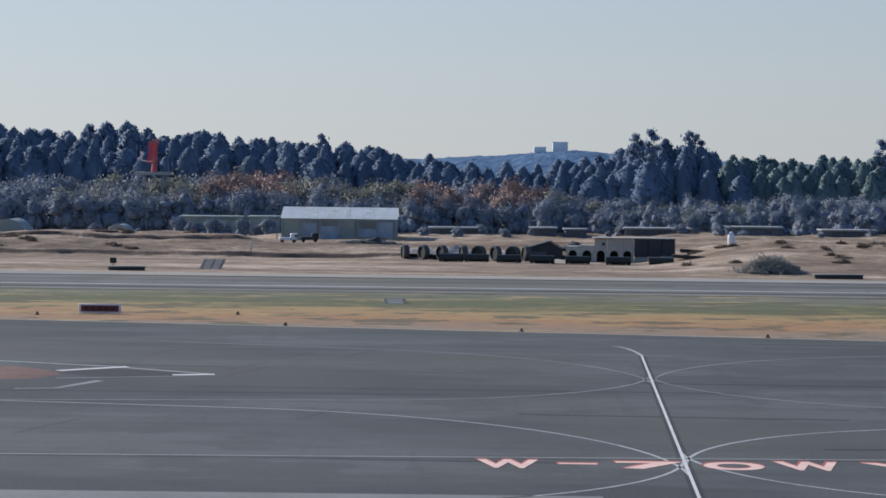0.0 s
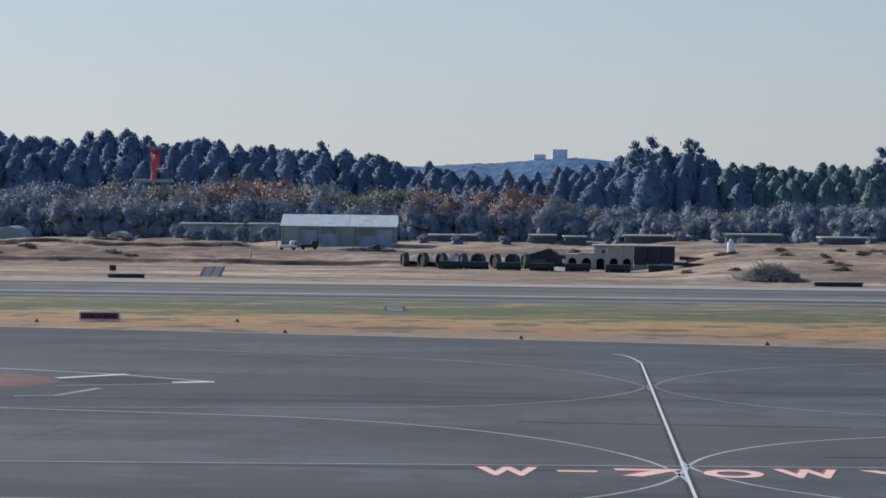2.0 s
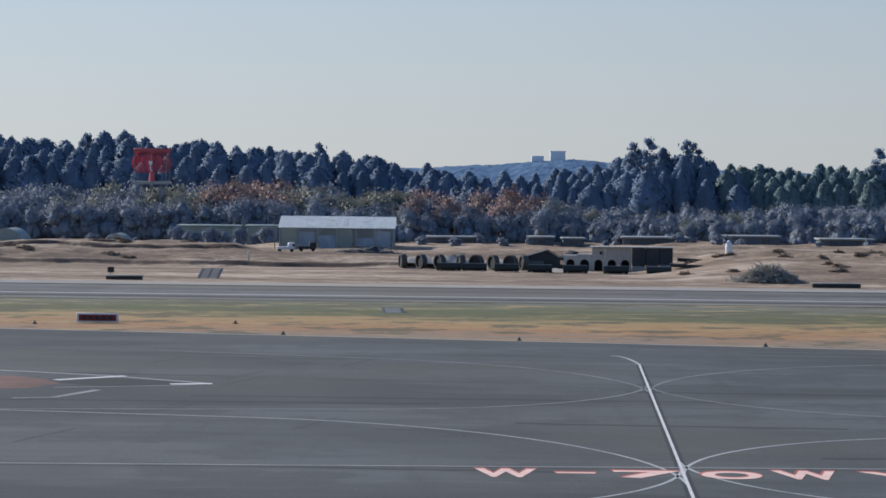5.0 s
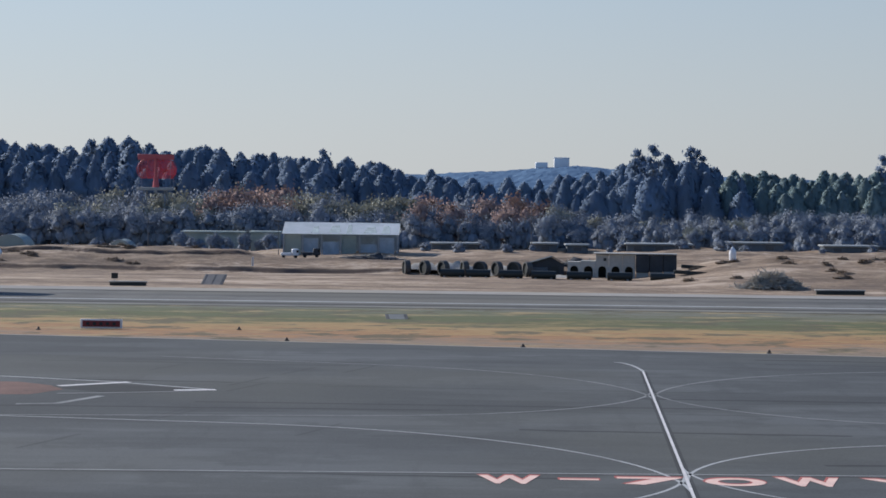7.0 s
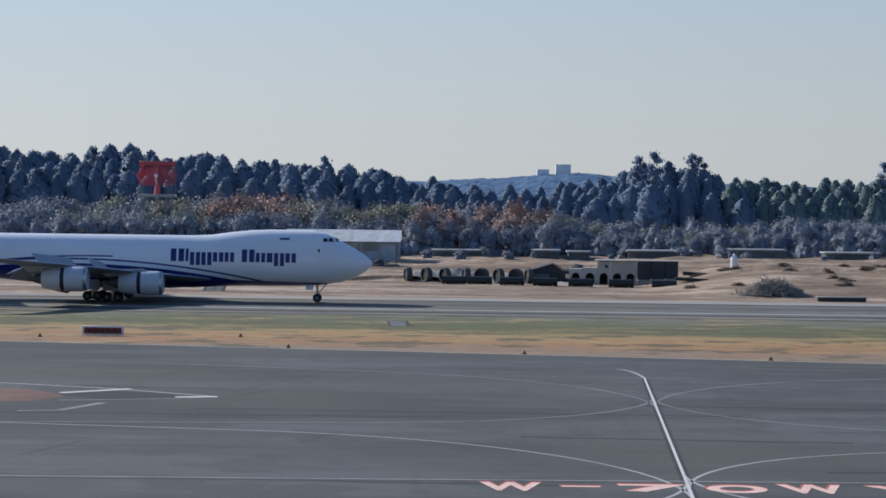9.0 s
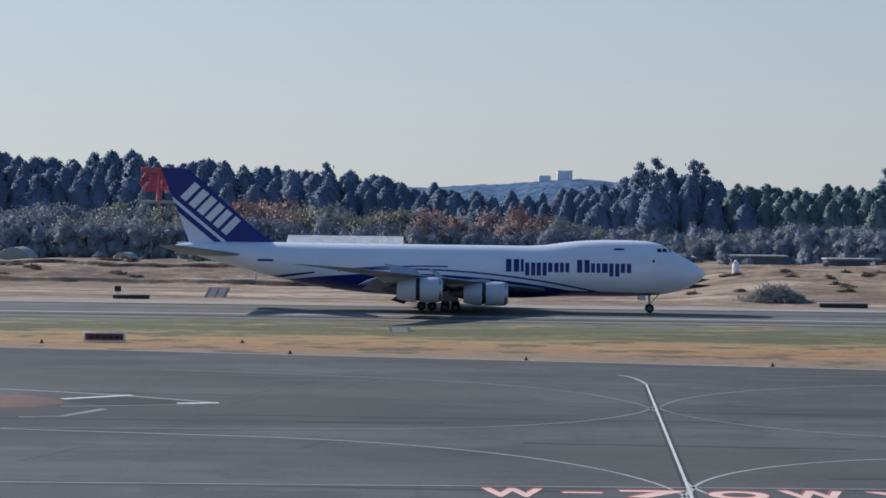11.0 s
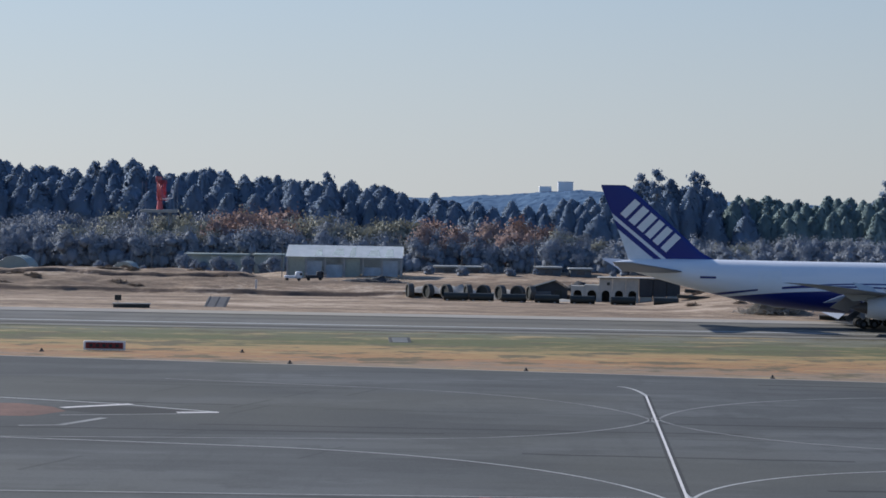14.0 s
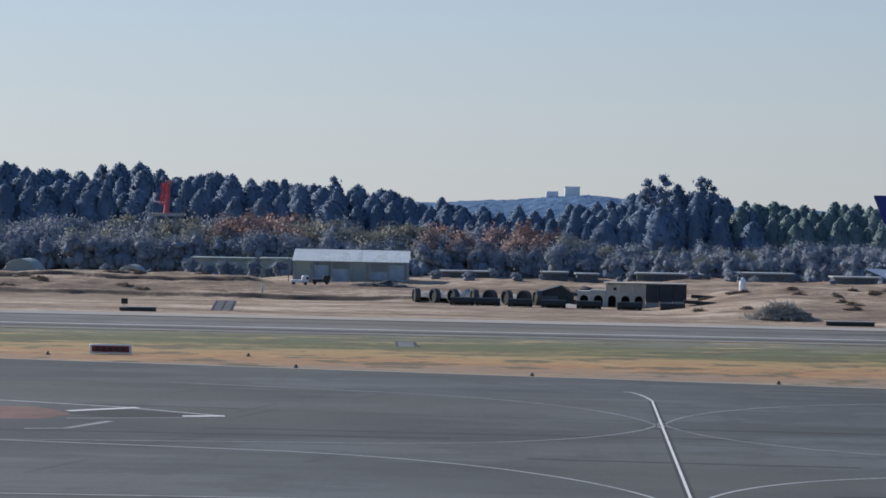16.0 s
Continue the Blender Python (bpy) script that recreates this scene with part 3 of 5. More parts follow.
def build_freighter():
    plane = thing("cargo_airplane", "white four engined cargo jet with navy belly and navy tail", "airplane")
    coat, fin_coat = livery_material(), fin_material()
    part("fuselage", build_body(), coat, plane, "white fuselage with navy belly stripe")
    # fin: sections from root to tip
    bm = bmesh.new()
    loft(bm, [airfoil(le, te, 0, z, t, up=(0, 1, 0)) for z, le, te, t in ((8.6, -58.6, -72.2, 0.55), (9.3, -60.6, -72.4, 0.52), (10.2, -62.2, -72.75, 0.48),
                                                                     (15.0, -67.6, -74.6, 0.3), (19.1, -72.3, -76.3, 0.18), (19.4, -73.0, -76.3, 0.06))])
    bmesh.ops.recalc_face_normals(bm, faces=bm.faces)
    fin = part("fin", bm, fin_coat, plane, "navy tail fin with a white lower corner")
    # slanted pale blocks on both sides of the fin
    ux, uz = 0.775, -0.632
    for side in (-1, 1):
        for s0, s1 in ((0.0, 1.0), (1.5, 2.6), (3.0, 4.1), (4.5, 5.5), (5.9, 6.9), (7.4, 8.4)):
            bm = bmesh.new()
            p = [(-73.6 + ux * s - uz * d, 15.4 + uz * s + ux * d) for s, d in ((s0, 0.0), (s1, 0.0), (s1 + 0.25, 2.9), (s0 + 0.25, 2.9))]
            y = side * 0.31
            o, q = ([bm.verts.new((a, yy, b)) for a, b in p] for yy in (y, y - side * 0.28))
            bm.faces.new(o), bm.faces.new(q[::-1])
            for k in range(4):
                bm.faces.new((o[k], o[(k + 1) % 4], q[(k + 1) % 4], q[k]))
            bmesh.ops.recalc_face_normals(bm, faces=bm.faces)
            part("tail_bar", bm, M["white"], fin, "pale slanted bar", smooth=False)
    for side in (-1, 1):
        part("wing", build_wing(side), M["wing_grey"], plane, "blue grey swept wing")
        bm = bmesh.new()
        loft(bm, [airfoil(le, te, side * y, z, t) for y, le, te, z, t in ((1.2, -64.2, -73.2, 7.35, 0.4), (6.0, -68.4, -74.2, 8.1, 0.25), (10.7, -72.6, -75.3, 8.8, 0.12), (11.1, -73.6, -75.3, 8.86, 0.04))])
        bmesh.ops.recalc_face_normals(bm, faces=bm.faces)
        part("tailplane", bm, M["wing_grey"], plane, "blue grey tailplane")
        part("flap", build_flap(side, 4.2, 10.4, -39.4, -41.0, 3.05, 3.85, 3.4, 38), M["wing_grey"], plane, "lowered grey flap")
        part("flap", build_flap(side, 12.8, 20.5, -41.8, -45.4, 4.1, 5.0, 2.4, 36), M["wing_grey"], plane, "lowered grey flap")
        for y0, y1, x0, x1, z in ((4.5, 9.8, -36.2, -37.6, 4.2), (13.0, 20.0, -39.4, -43.3, 5.0)):
            part("spoiler", build_flap(side, y0, y1, x0, x1, z, z + 0.8, 1.6, -48), M["grey"], plane, "raised grey spoiler")
        for y, xf, zc in ((11.7, -28.1, 2.85), (21.0, -36.9, 3.65)):
            r = 1.63
            eng = part("engine", spin(bmesh.new(), [(0.25, r * 0.80), (0.05, r * 0.84), (0.0, r * 0.9), (-0.15, r * 0.96), (-0.7, r), (-2.0, r * 1.01), (-2.75, r * 0.995), (-2.75, r * 0.86), (-1.4, r * 0.8), (0.25, r * 0.8)], n=32),
                       M["nacelle"], plane, "pale grey engine nacelle", at=pose(xf, side * y, zc))
            part("intake_lip", spin(bmesh.new(), [(0.04, r * 0.83), (0.09, r * 0.88), (0.03, r * 0.93), (-0.22, r * 0.975)], n=32), M["metal"], eng, "bright metal intake lip")
            bm = bmesh.new()
            bmesh.ops.create_cone(bm, cap_ends=True, segments=28, radius1=r * 0.84, radius2=r * 0.84, depth=0.2, matrix=pose(-0.9, 0, 0, 0, 90, 0))
            part("fan", bm, M["dark"], eng, "dark fan")
            part("reverser_cascade", spin(bmesh.new(), [(-2.6, r * 0.9), (-3.35, r * 0.9)], n=28), M["dark"], eng, "dark open thrust reverser")
            part("reverser_sleeve", spin(bmesh.new(), [(-3.28, r * 0.86), (-3.28, r * 0.985), (-4.2, r * 0.955), (-5.3, r * 0.83), (-5.75, r * 0.76), (-5.75, r * 0.6)], n=32), M["nacelle"], eng, "pale grey reverser sleeve slid back")
            part("exhaust", spin(bmesh.new(), [(-5.0, r * 0.6), (-6.2, r * 0.42), (-6.9, r * 0.3), (-7.9, 0.05)], n=24), M["hot_metal"], eng, "dark metal exhaust cone")
            bm = bmesh.new()
            loft(bm, [[(-1.2, -0.2, r * 0.9), (-1.2, 0.2, r * 0.9), (-7.5, 0.16, r * 0.5), (-7.5, -0.16, r * 0.5)],
                      [(-2.8, -0.17, r * 1.2), (-2.8, 0.17, r * 1.2), (-8.8, 0.14, r * 1.05), (-8.8, -0.14, r * 1.05)]])
            bmesh.ops.recalc_face_normals(bm, faces=bm.faces)
            part("pylon", bm, M["grey"], eng, "grey engine pylon")
        # cockpit panes, laid into the nose
        for x0, x1, z0, z1 in ((-4.75, -5.35, 8.55, 9.0), (-5.45, -6.1, 8.55, 9.05), (-6.2, -6.85, 8.55, 9.02)):
            bm = bmesh.new()
            q = [(x0, z0), (x1, z0), (x1, z1), (x0 - 0.12, z1)]
            a = [bm.verts.new((x, side * (body_side(x, z) + 0.05), z)) for x, z in q]
            b = [bm.verts.new((x, side * (body_side(x, z) - 0.15), z)) for x, z in q]
            bm.faces.new(a), bm.faces.new(b[::-1])
            for k in range(4):
                bm.faces.new((a[k], a[(k + 1) % 4], b[(k + 1) % 4], b[k]))
            bmesh.ops.recalc_face_normals(bm, faces=bm.faces)
            part("cockpit_window", bm, M["glass"], plane, "dark cockpit window", smooth=False)

        def panel(name, x0, x1, z0, z1, mat, label, proud=0.04):
            bm = bmesh.new()
            k = max(2, int(abs(x1 - x0) / 0.3))
            h = max(2, int(abs(z1 - z0) / 0.3))
            g = [[bm.verts.new((x0 + (x1 - x0) * i / k, side * (body_side(x0 + (x1 - x0) * i / k, z0 + (z1 - z0) * j / h) + proud), z0 + (z1 - z0) * j / h)) for j in range(h + 1)] for i in range(k + 1)]
            for i in range(k):
                for j in range(h):
                    bm.faces.new((g[i][j], g[i + 1][j], g[i + 1][j + 1], g[i][j + 1]))
            r = bmesh.ops.extrude_face_region(bm, geom=bm.faces[:])
            for v in r["geom"]:
                if isinstance(v, bmesh.types.BMVert):
                    v.co.y -= side * (proud + 0.05)
            bmesh.ops.recalc_face_normals(bm, faces=bm.faces)
            return part(name, bm, mat, plane, label)

        # company name as plain navy blocks
        x = -28.0
        for w, lo, hi in ((1.95, 0, 1.75), (0.55, 0, 1.75), (1.5, -0.5, 1.3), (1.5, -0.5, 1.3), (1.55, 0, 1.3), (1.4, 0, 1.3), (-0.8, 0, 0),
                          (1.85, 0, 1.75), (1.4, 0, 1.3), (0.95, 0, 1.3), (1.5, -0.5, 1.3), (1.55, 0, 1.3)):
            if w > 0:
                for a, b in ((0.05, w * 0.42), (w * 0.58, w - 0.05)) if w > 1.2 else ((0.08, w - 0.08),):
                    panel("name_bar", x + a, x + b, 5.6 + lo, 5.6 + hi, M["navy"], "navy painted bar")
            x += abs(w) + 0.09
        panel("door", -7.9, -6.9, 6.3, 8.1, M["white"], "white crew door", 0.03)
        panel("door_window", -7.55, -7.25, 7.1, 7.5, M["glass"], "dark door window", 0.05)
        panel("code_bar", -12.9, -11.5, 8.75, 9.0, M["navy"], "small dark painted bar", 0.03)
        panel("side_cargo_door", -54.5, -51.2, 4.9, 7.8, M["white"], "white side cargo door", 0.025)
        panel("code_bar", -62.5, -60.3, 6.6, 6.9, M["navy"], "small dark painted bar", 0.03)
        for k in range(3):
            bm = bmesh.new()
            y = (8.3, 14.5, 18.3)[k]
            xk, zk = (-40.5, -43.2, -45.0)[k], (3.5, 4.4, 4.9)[k]
            spin(bm, [(2.4, 0.02), (1.5, 0.25), (0, 0.36), (-1.8, 0.26), (-3.0, 0.03)], n=12)
            part("flap_fairing", bm, M["wing_grey"], plane, "grey flap track fairing", at=pose(xk, side * y, zk, 0, -16, 0))
    # landing gear
    def gear(name, x, y, z0, z1, back=0.0):
        bm = bmesh.new()
        tube(bm, (x, y, z0), (x + back, y, z1), 0.17, 0.2)
        tube(bm, (x, y, z0 + 0.5), (x + 1.6, y, z1), 0.08)
        tube(bm, (x, y - 0.6, z0), (x, y + 0.6, z0), 0.12)
        return part(name, bm, M["metal"], plane, "metal landing gear leg")

    gear("nose_gear", -7.7, 0, 0.62, 2.9)
    part("gear_door", boxed(-9.3, -8.3, 0.75, 0.81, 1.75, 2.5, bevel=0.02), M["white"], plane, "white gear door")
    part("gear_door", boxed(-9.3, -8.3, -0.81, -0.75, 1.75, 2.5, bevel=0.02), M["white"], plane, "white gear door")
    wheels = []

    def wheel(x, y):
        bm = bmesh.new()
        r, w = 0.62, 0.24
        prof = [(-w, 0.3), (-w, 0.5), (-w * 0.8, 0.58), (-w * 0.4, r), (w * 0.4, r), (w * 0.8, 0.58), (w, 0.5), (w, 0.3)]
        spin(bm, prof, n=20)
        spin(bm, [(-w * 0.8, 0.02), (-w * 0.7, 0.31), (w * 0.7, 0.31), (w * 0.8, 0.02)], n=12, mi=1)
        for k in range(5):
            a = 2 * math.pi * k / 5
            box(bm, -w * 0.86, w * 0.86, 0.17 * math.cos(a) - 0.04, 0.17 * math.cos(a) + 0.04, 0.17 * math.sin(a) - 0.04, 0.17 * math.sin(a) + 0.04, mi=0)
        ob = part("wheel", bm, [M["rubber"], M["wing_grey"]], plane, "black tyre on a grey rim")
        wheels.append((ob, x, y, r))

    for y in (-0.5, 0.5):
        wheel(-7.7, y)
    for gx, gy in ((-35.6, 5.4), (-35.6, -5.4), (-38.9, 1.9), (-38.9, -1.9)):
        gear("main_gear", gx, gy, 0.62, 3.0, -0.3)
        bm = bmesh.new()
        box(bm, gx - 1.0, gx + 1.0, gy - 0.14, gy + 0.14, 0.5, 0.78, bevel=0.04)
        part("bogie_beam", bm, M["metal"], plane, "metal bogie beam")
        part("gear_door", boxed(gx - 1.3, gx + 1.1, gy + (1.0 if gy > 0 else -1.06), gy + (1.06 if gy > 0 else -1.0), 1.5, 2.9, bevel=0.02), M["grey"], plane, "grey gear door")
        for dx in (-0.74, 0.74):
            for dy in (-0.56, 0.56):
                wheel(gx + dx, gy + dy)
    return plane, wheels


freighter, freighter_wheels = build_freighter()


# ---- radar tower ----
RADAR = (-63.3, 512.0)


def build_radar():
    x, y = RADAR
    tower = thing("radar_tower", "radar tower with a flat platform and rails above the brush", "tower", pose(x, y, 0))
    bm = bmesh.new()
    for sx in (-1, 1):
        for sy in (-1, 1):
            tube(bm, (sx * 2.6, sy * 2.6, 0), (sx * 2.2, sy * 2.2, 13.6), 0.18, 0.15, 8)
            for k in range(4):
                z = k * 3.4
                tube(bm, (sx * (2.6 - 0.1 * k), -2.5, z), (sx * (2.5 - 0.1 * k), 2.5, z + 3.4), 0.07, n=6)
                tube(bm, (-2.5, sy * (2.6 - 0.1 * k), z), (2.5, sy * (2.5 - 0.1 * k), z + 3.4), 0.07, n=6)
    part("frame", bm, M["grey"], tower, "grey lattice legs")
    part("platform", boxed(-3.6, 3.6, -3.2, 3.2, 13.6, 14.25, bevel=0.05), M["concrete"], tower, "pale flat platform")
    for sx in (-3.5, 3.5):
        for sy in (-3.1, 3.1):
            bm = bmesh.new()
            tube(bm, (sx, sy, 14.2), (sx, sy, 20.4), 0.04, n=6)
            part("mast", bm, M["grey"], tower, "thin grey mast")
    part("pedestal", tube(bmesh.new(), (0, 0, 14.2), (0, 0, 16.3), 0.75, 0.5, 16), M["radar_red"], tower, "red antenna pedestal")
    dish = thing("radar_antenna", "red rotating radar antenna, slatted dish under a flat bar", "radar antenna", pose(x, y, 16.3))
    # dish of crossed slats on a bowed shell
    w, z0, z1 = 4.5, -0.1, 4.5

    def bowl(u, v):
        half = w * (0.55 + 0.45 * math.sin(math.pi * min(1, v * 0.75 + 0.18)))
        return (u * half, 1.2 * u * u + 0.9 * (v - 0.55) ** 2 * 2 - 0.4, z0 + (z1 - z0) * v)

    bm = bmesh.new()
    for j in range(26):  # open slats, see-through between
        v0, v1 = j / 26, (j + 0.55) / 26
        lo = [bm.verts.new(bowl(i / 8 - 1, v0)) for i in range(17)]
        hi = [bm.verts.new(bowl(i / 8 - 1, v1)) for i in range(17)]
        for i in range(16):
            bm.faces.new((lo[i], lo[i + 1], hi[i + 1], hi[i]))
    bmesh.ops.solidify(bm, geom=bm.faces[:], thickness=0.05)
    part("reflector", bm, M["radar_red"], dish, "red bowed reflector")
    for k in range(5):
        bm = bmesh.new()
        u = (k - 2) / 2.2
        for j in range(6):
            a, b = bowl(u, j / 6), bowl(u, (j + 1) / 6)
            tube(bm, (a[0], a[1] - 0.25, a[2]), (b[0], b[1] - 0.25, b[2]), 0.08, n=6)
        part("rib", bm, M["radar_red"], dish, "red rib")
    part("flat_array", boxed(-4.0, 4.0, -0.5, -0.1, 4.0, 5.2, bevel=0.05), M["radar_red"], dish, "red flat bar array")
    bm = bmesh.new()
    tube(bm, (0, 0, 0.2), (0, 2.8, 0.5), 0.14, 0.12)
    tube(bm, (0, 2.8, 0.5), (0, 2.9, 1.7), 0.12, 0.12)
    box(bm, -0.35, 0.35, 2.4, 3.0, 1.6, 2.4, bevel=0.06)
    part("feed_arm", bm, M["white"], dish, "pale feed horn on an arm")
    part("yoke", tube(bmesh.new(), (0, -0.3, 0), (0, -0.5, 4.4), 0.4, 0.22, 12), M["radar_red"], dish, "red yoke")
    return tower, dish


radar_tower, radar_antenna = build_radar()


# ---- woods ----
rng = random.Random(4)


def cards_bm(points, size, seed, jitter=0.55, axis=0.55):
    """Leaf clumps: small bent cards that face out of the crown."""
    r = random.Random(seed)
    verts, faces, normals = [], [], []
    for p in points:
        p = Vector(p)
        s = size * r.uniform(0.6, 1.4)
        out = Vector((p.x, p.y, axis * (0.4 + p.length * 0.25))).normalized()
        a = (out + Vector((r.gauss(0, jitter), r.gauss(0, jitter), r.gauss(0, jitter)))).normalized()
        b = Matrix.Rotation(r.uniform(0, 6.28), 3, a) @ a.orthogonal().normalized()
        c = a.cross(b)
        i = len(verts)
        verts += [p + b * s * 0.6, p + c * s * 0.45 + a * s * 0.15, p - b * s * 0.6, p - c * s * 0.45 + a * s * 0.15]
        faces += [(i, i + 1, i + 2), (i, i + 2, i + 3)]
        n = (out * 1.0 + a * 0.3 + Vector((0, 0, 0.35))).normalized()
        normals += [n] * 4
    return verts, faces, normals


def mesh_py(name, verts, faces, mat, normals=None):
    me = bpy.data.meshes.new(name)
    me.from_pydata([tuple(v) for v in verts], [], faces)
    me.materials.append(mat)
    if normals:
        me.polygons.foreach_set("use_smooth", [True] * len(me.polygons))
        me.normals_split_custom_set_from_vertices([tuple(n) for n in normals])
    return me


def leaf_card(verts, faces, normals, p, n, size, r):
    """One small bent leaf clump that lies roughly along the crown's surface."""
    a = (n + Vector((r.gauss(0, 0.5), r.gauss(0, 0.5), r.gauss(0, 0.5)))).normalized()
    b = Matrix.Rotation(r.uniform(0, 6.28), 3, a) @ a.orthogonal().normalized()
    c, k, i = a.cross(b), size * r.uniform(0.6, 1.4), len(verts)
    verts += [p + b * k * 0.6, p + c * k * 0.45 + a * k * 0.15, p - b * k * 0.6, p - c * k * 0.45 + a * k * 0.15]
    faces += [(i, i + 1, i + 2), (i, i + 2, i + 3)]
    normals += [(n + a * 0.15).normalized()] * 4


def lump(verts, faces, normals, c, rx, rz, seed, leaves, size):
    """An uneven mass of twigs or foliage, leafed all over."""
    r = random.Random(seed)
    i, nu, nv = len(verts), 8, 5

    def at(a, b):
        d = Vector((math.cos(b) * math.cos(a), math.cos(b) * math.sin(a), math.sin(b)))
        q = 1 + 0.45 * noise.noise(d * 1.7 + Vector((seed, 0, 0)))
        return Vector(c) + Vector((d.x * rx * q, d.y * rx * q, d.z * rz * q)), (d + Vector((0, 0, 0.35))).normalized()

    for j in range(nv + 1):
        for k in range(nu):
            p, n = at(2 * math.pi * k / nu, math.pi * (j / nv - 0.5))
            verts.append(p)
            normals.append(n)
    for j in range(nv):
        for k in range(nu):
            m = (k + 1) % nu
            faces.append((i + j * nu + k, i + j * nu + m, i + j * nu + nu + m, i + j * nu + nu + k))
    for _ in range(leaves):
        p, n = at(r.uniform(0, 6.283), math.asin(r.uniform(-0.6, 1)))
        leaf_card(verts, faces, normals, p.lerp(Vector(c), r.uniform(-0.28, 0.08)), n, size, r)


def conifer_source(h, w, seed, mat, n=2800):
    """A cedar: a dense dome of foliage, lobed and ragged, pointed or rounded on top, over a bare foot."""
    r = random.Random(seed)
    shoulder, blunt = r.uniform(0.3, 0.55), r.uniform(1.5, 2.8)
    off = Vector((seed * 3.7, 0, 0))

    def crown_at(v, a):
        if v < shoulder:
            d = 0.7 + 0.3 * v / shoulder
        else:
            d = max(0.02, (1 - ((v - shoulder) / (1 - shoulder)) ** blunt) ** 0.72)
        q = Vector((math.cos(a), math.sin(a), v * 3.2))
        lobes = 1 + 0.42 * noise.noise(q * 1.3 + off) + 0.26 * noise.noise(q * 3.1 + off) + 0.12 * noise.noise(q * 7 + off)
        z = h * (0.06 + 0.93 * v) + 0.35 * noise.noise(q * 2.2 + off)
        return Vector((w * d * lobes * math.cos(a), w * d * lobes * math.sin(a), z)), Vector((math.cos(a), math.sin(a), 0.25 + 0.7 * v * v)).normalized()

    verts, faces, normals = [], [], []
    nu, nv = 22, 24
    for j in range(nv + 1):
        for k in range(nu):
            p, m = crown_at(j / nv, 2 * math.pi * k / nu)
            verts.append(p)
            normals.append(m)
    for j in range(nv):
        for k in range(nu):
            m = (k + 1) % nu
            faces.append((j * nu + k, j * nu + m, j * nu + nu + m, j * nu + nu + k))
    for _ in range(n):
        v = r.random() ** 0.8
        p, m = crown_at(v, r.uniform(0, 6.283))
        leaf_card(verts, faces, normals, p + m * r.uniform(-0.08, 0.2), m, 0.25, r)
    t = thing("conifer", "tall dark conifer in the wood, hazed blue in its colour", "tree", group="dark conifers")
    crown = new("crown", mesh_py("crown", verts, faces, mat, normals))
    crown.parent = t
    bm = bmesh.new()
    tube(bm, (0, 0, -0.5), (0, 0, h * 0.96), 0.32, 0.04, 7)
    part("trunk", bm, M["bark"], t)
    return t


def pine_source(h, seed):
    """An old pine: bare leaning trunk, forked limbs, flat cloudy pads of needles with gaps between."""
    r = random.Random(seed)
    bm = bmesh.new()
    lean = Vector((r.uniform(-0.06, 0.06), r.uniform(-0.05, 0.05), 1))
    tube(bm, (0, 0, -0.3), lean * h * 0.95, 0.17, 0.05, 7)
    pts = []
    for k in range(11):
        z = h * (0.52 + 0.46 * (k / 10) ** 0.8)
        a, reach = k * 2.4 + r.uniform(-0.4, 0.4), r.uniform(0.5, 1.5) * (1.0 if k < 9 else 0.4)
        c = lean * z + Vector((reach * math.cos(a), reach * math.sin(a), r.uniform(0, 0.3)))
        tube(bm, lean * (z - 0.5), c, 0.06, 0.025, 5)
        for _ in range(110):
            pts.append(c + Vector((r.gauss(0, 0.42), r.gauss(0, 0.42), abs(r.gauss(0, 0.2)))))
    t = thing("pine", "tall pine with layered cloudy pads of needles", "tree", group="old pines")
    v, f, nn = cards_bm(pts, 0.34, seed, 0.5)
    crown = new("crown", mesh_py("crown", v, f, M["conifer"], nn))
    crown.parent = t
    part("trunk", bm, M["bark"], t)
    return t


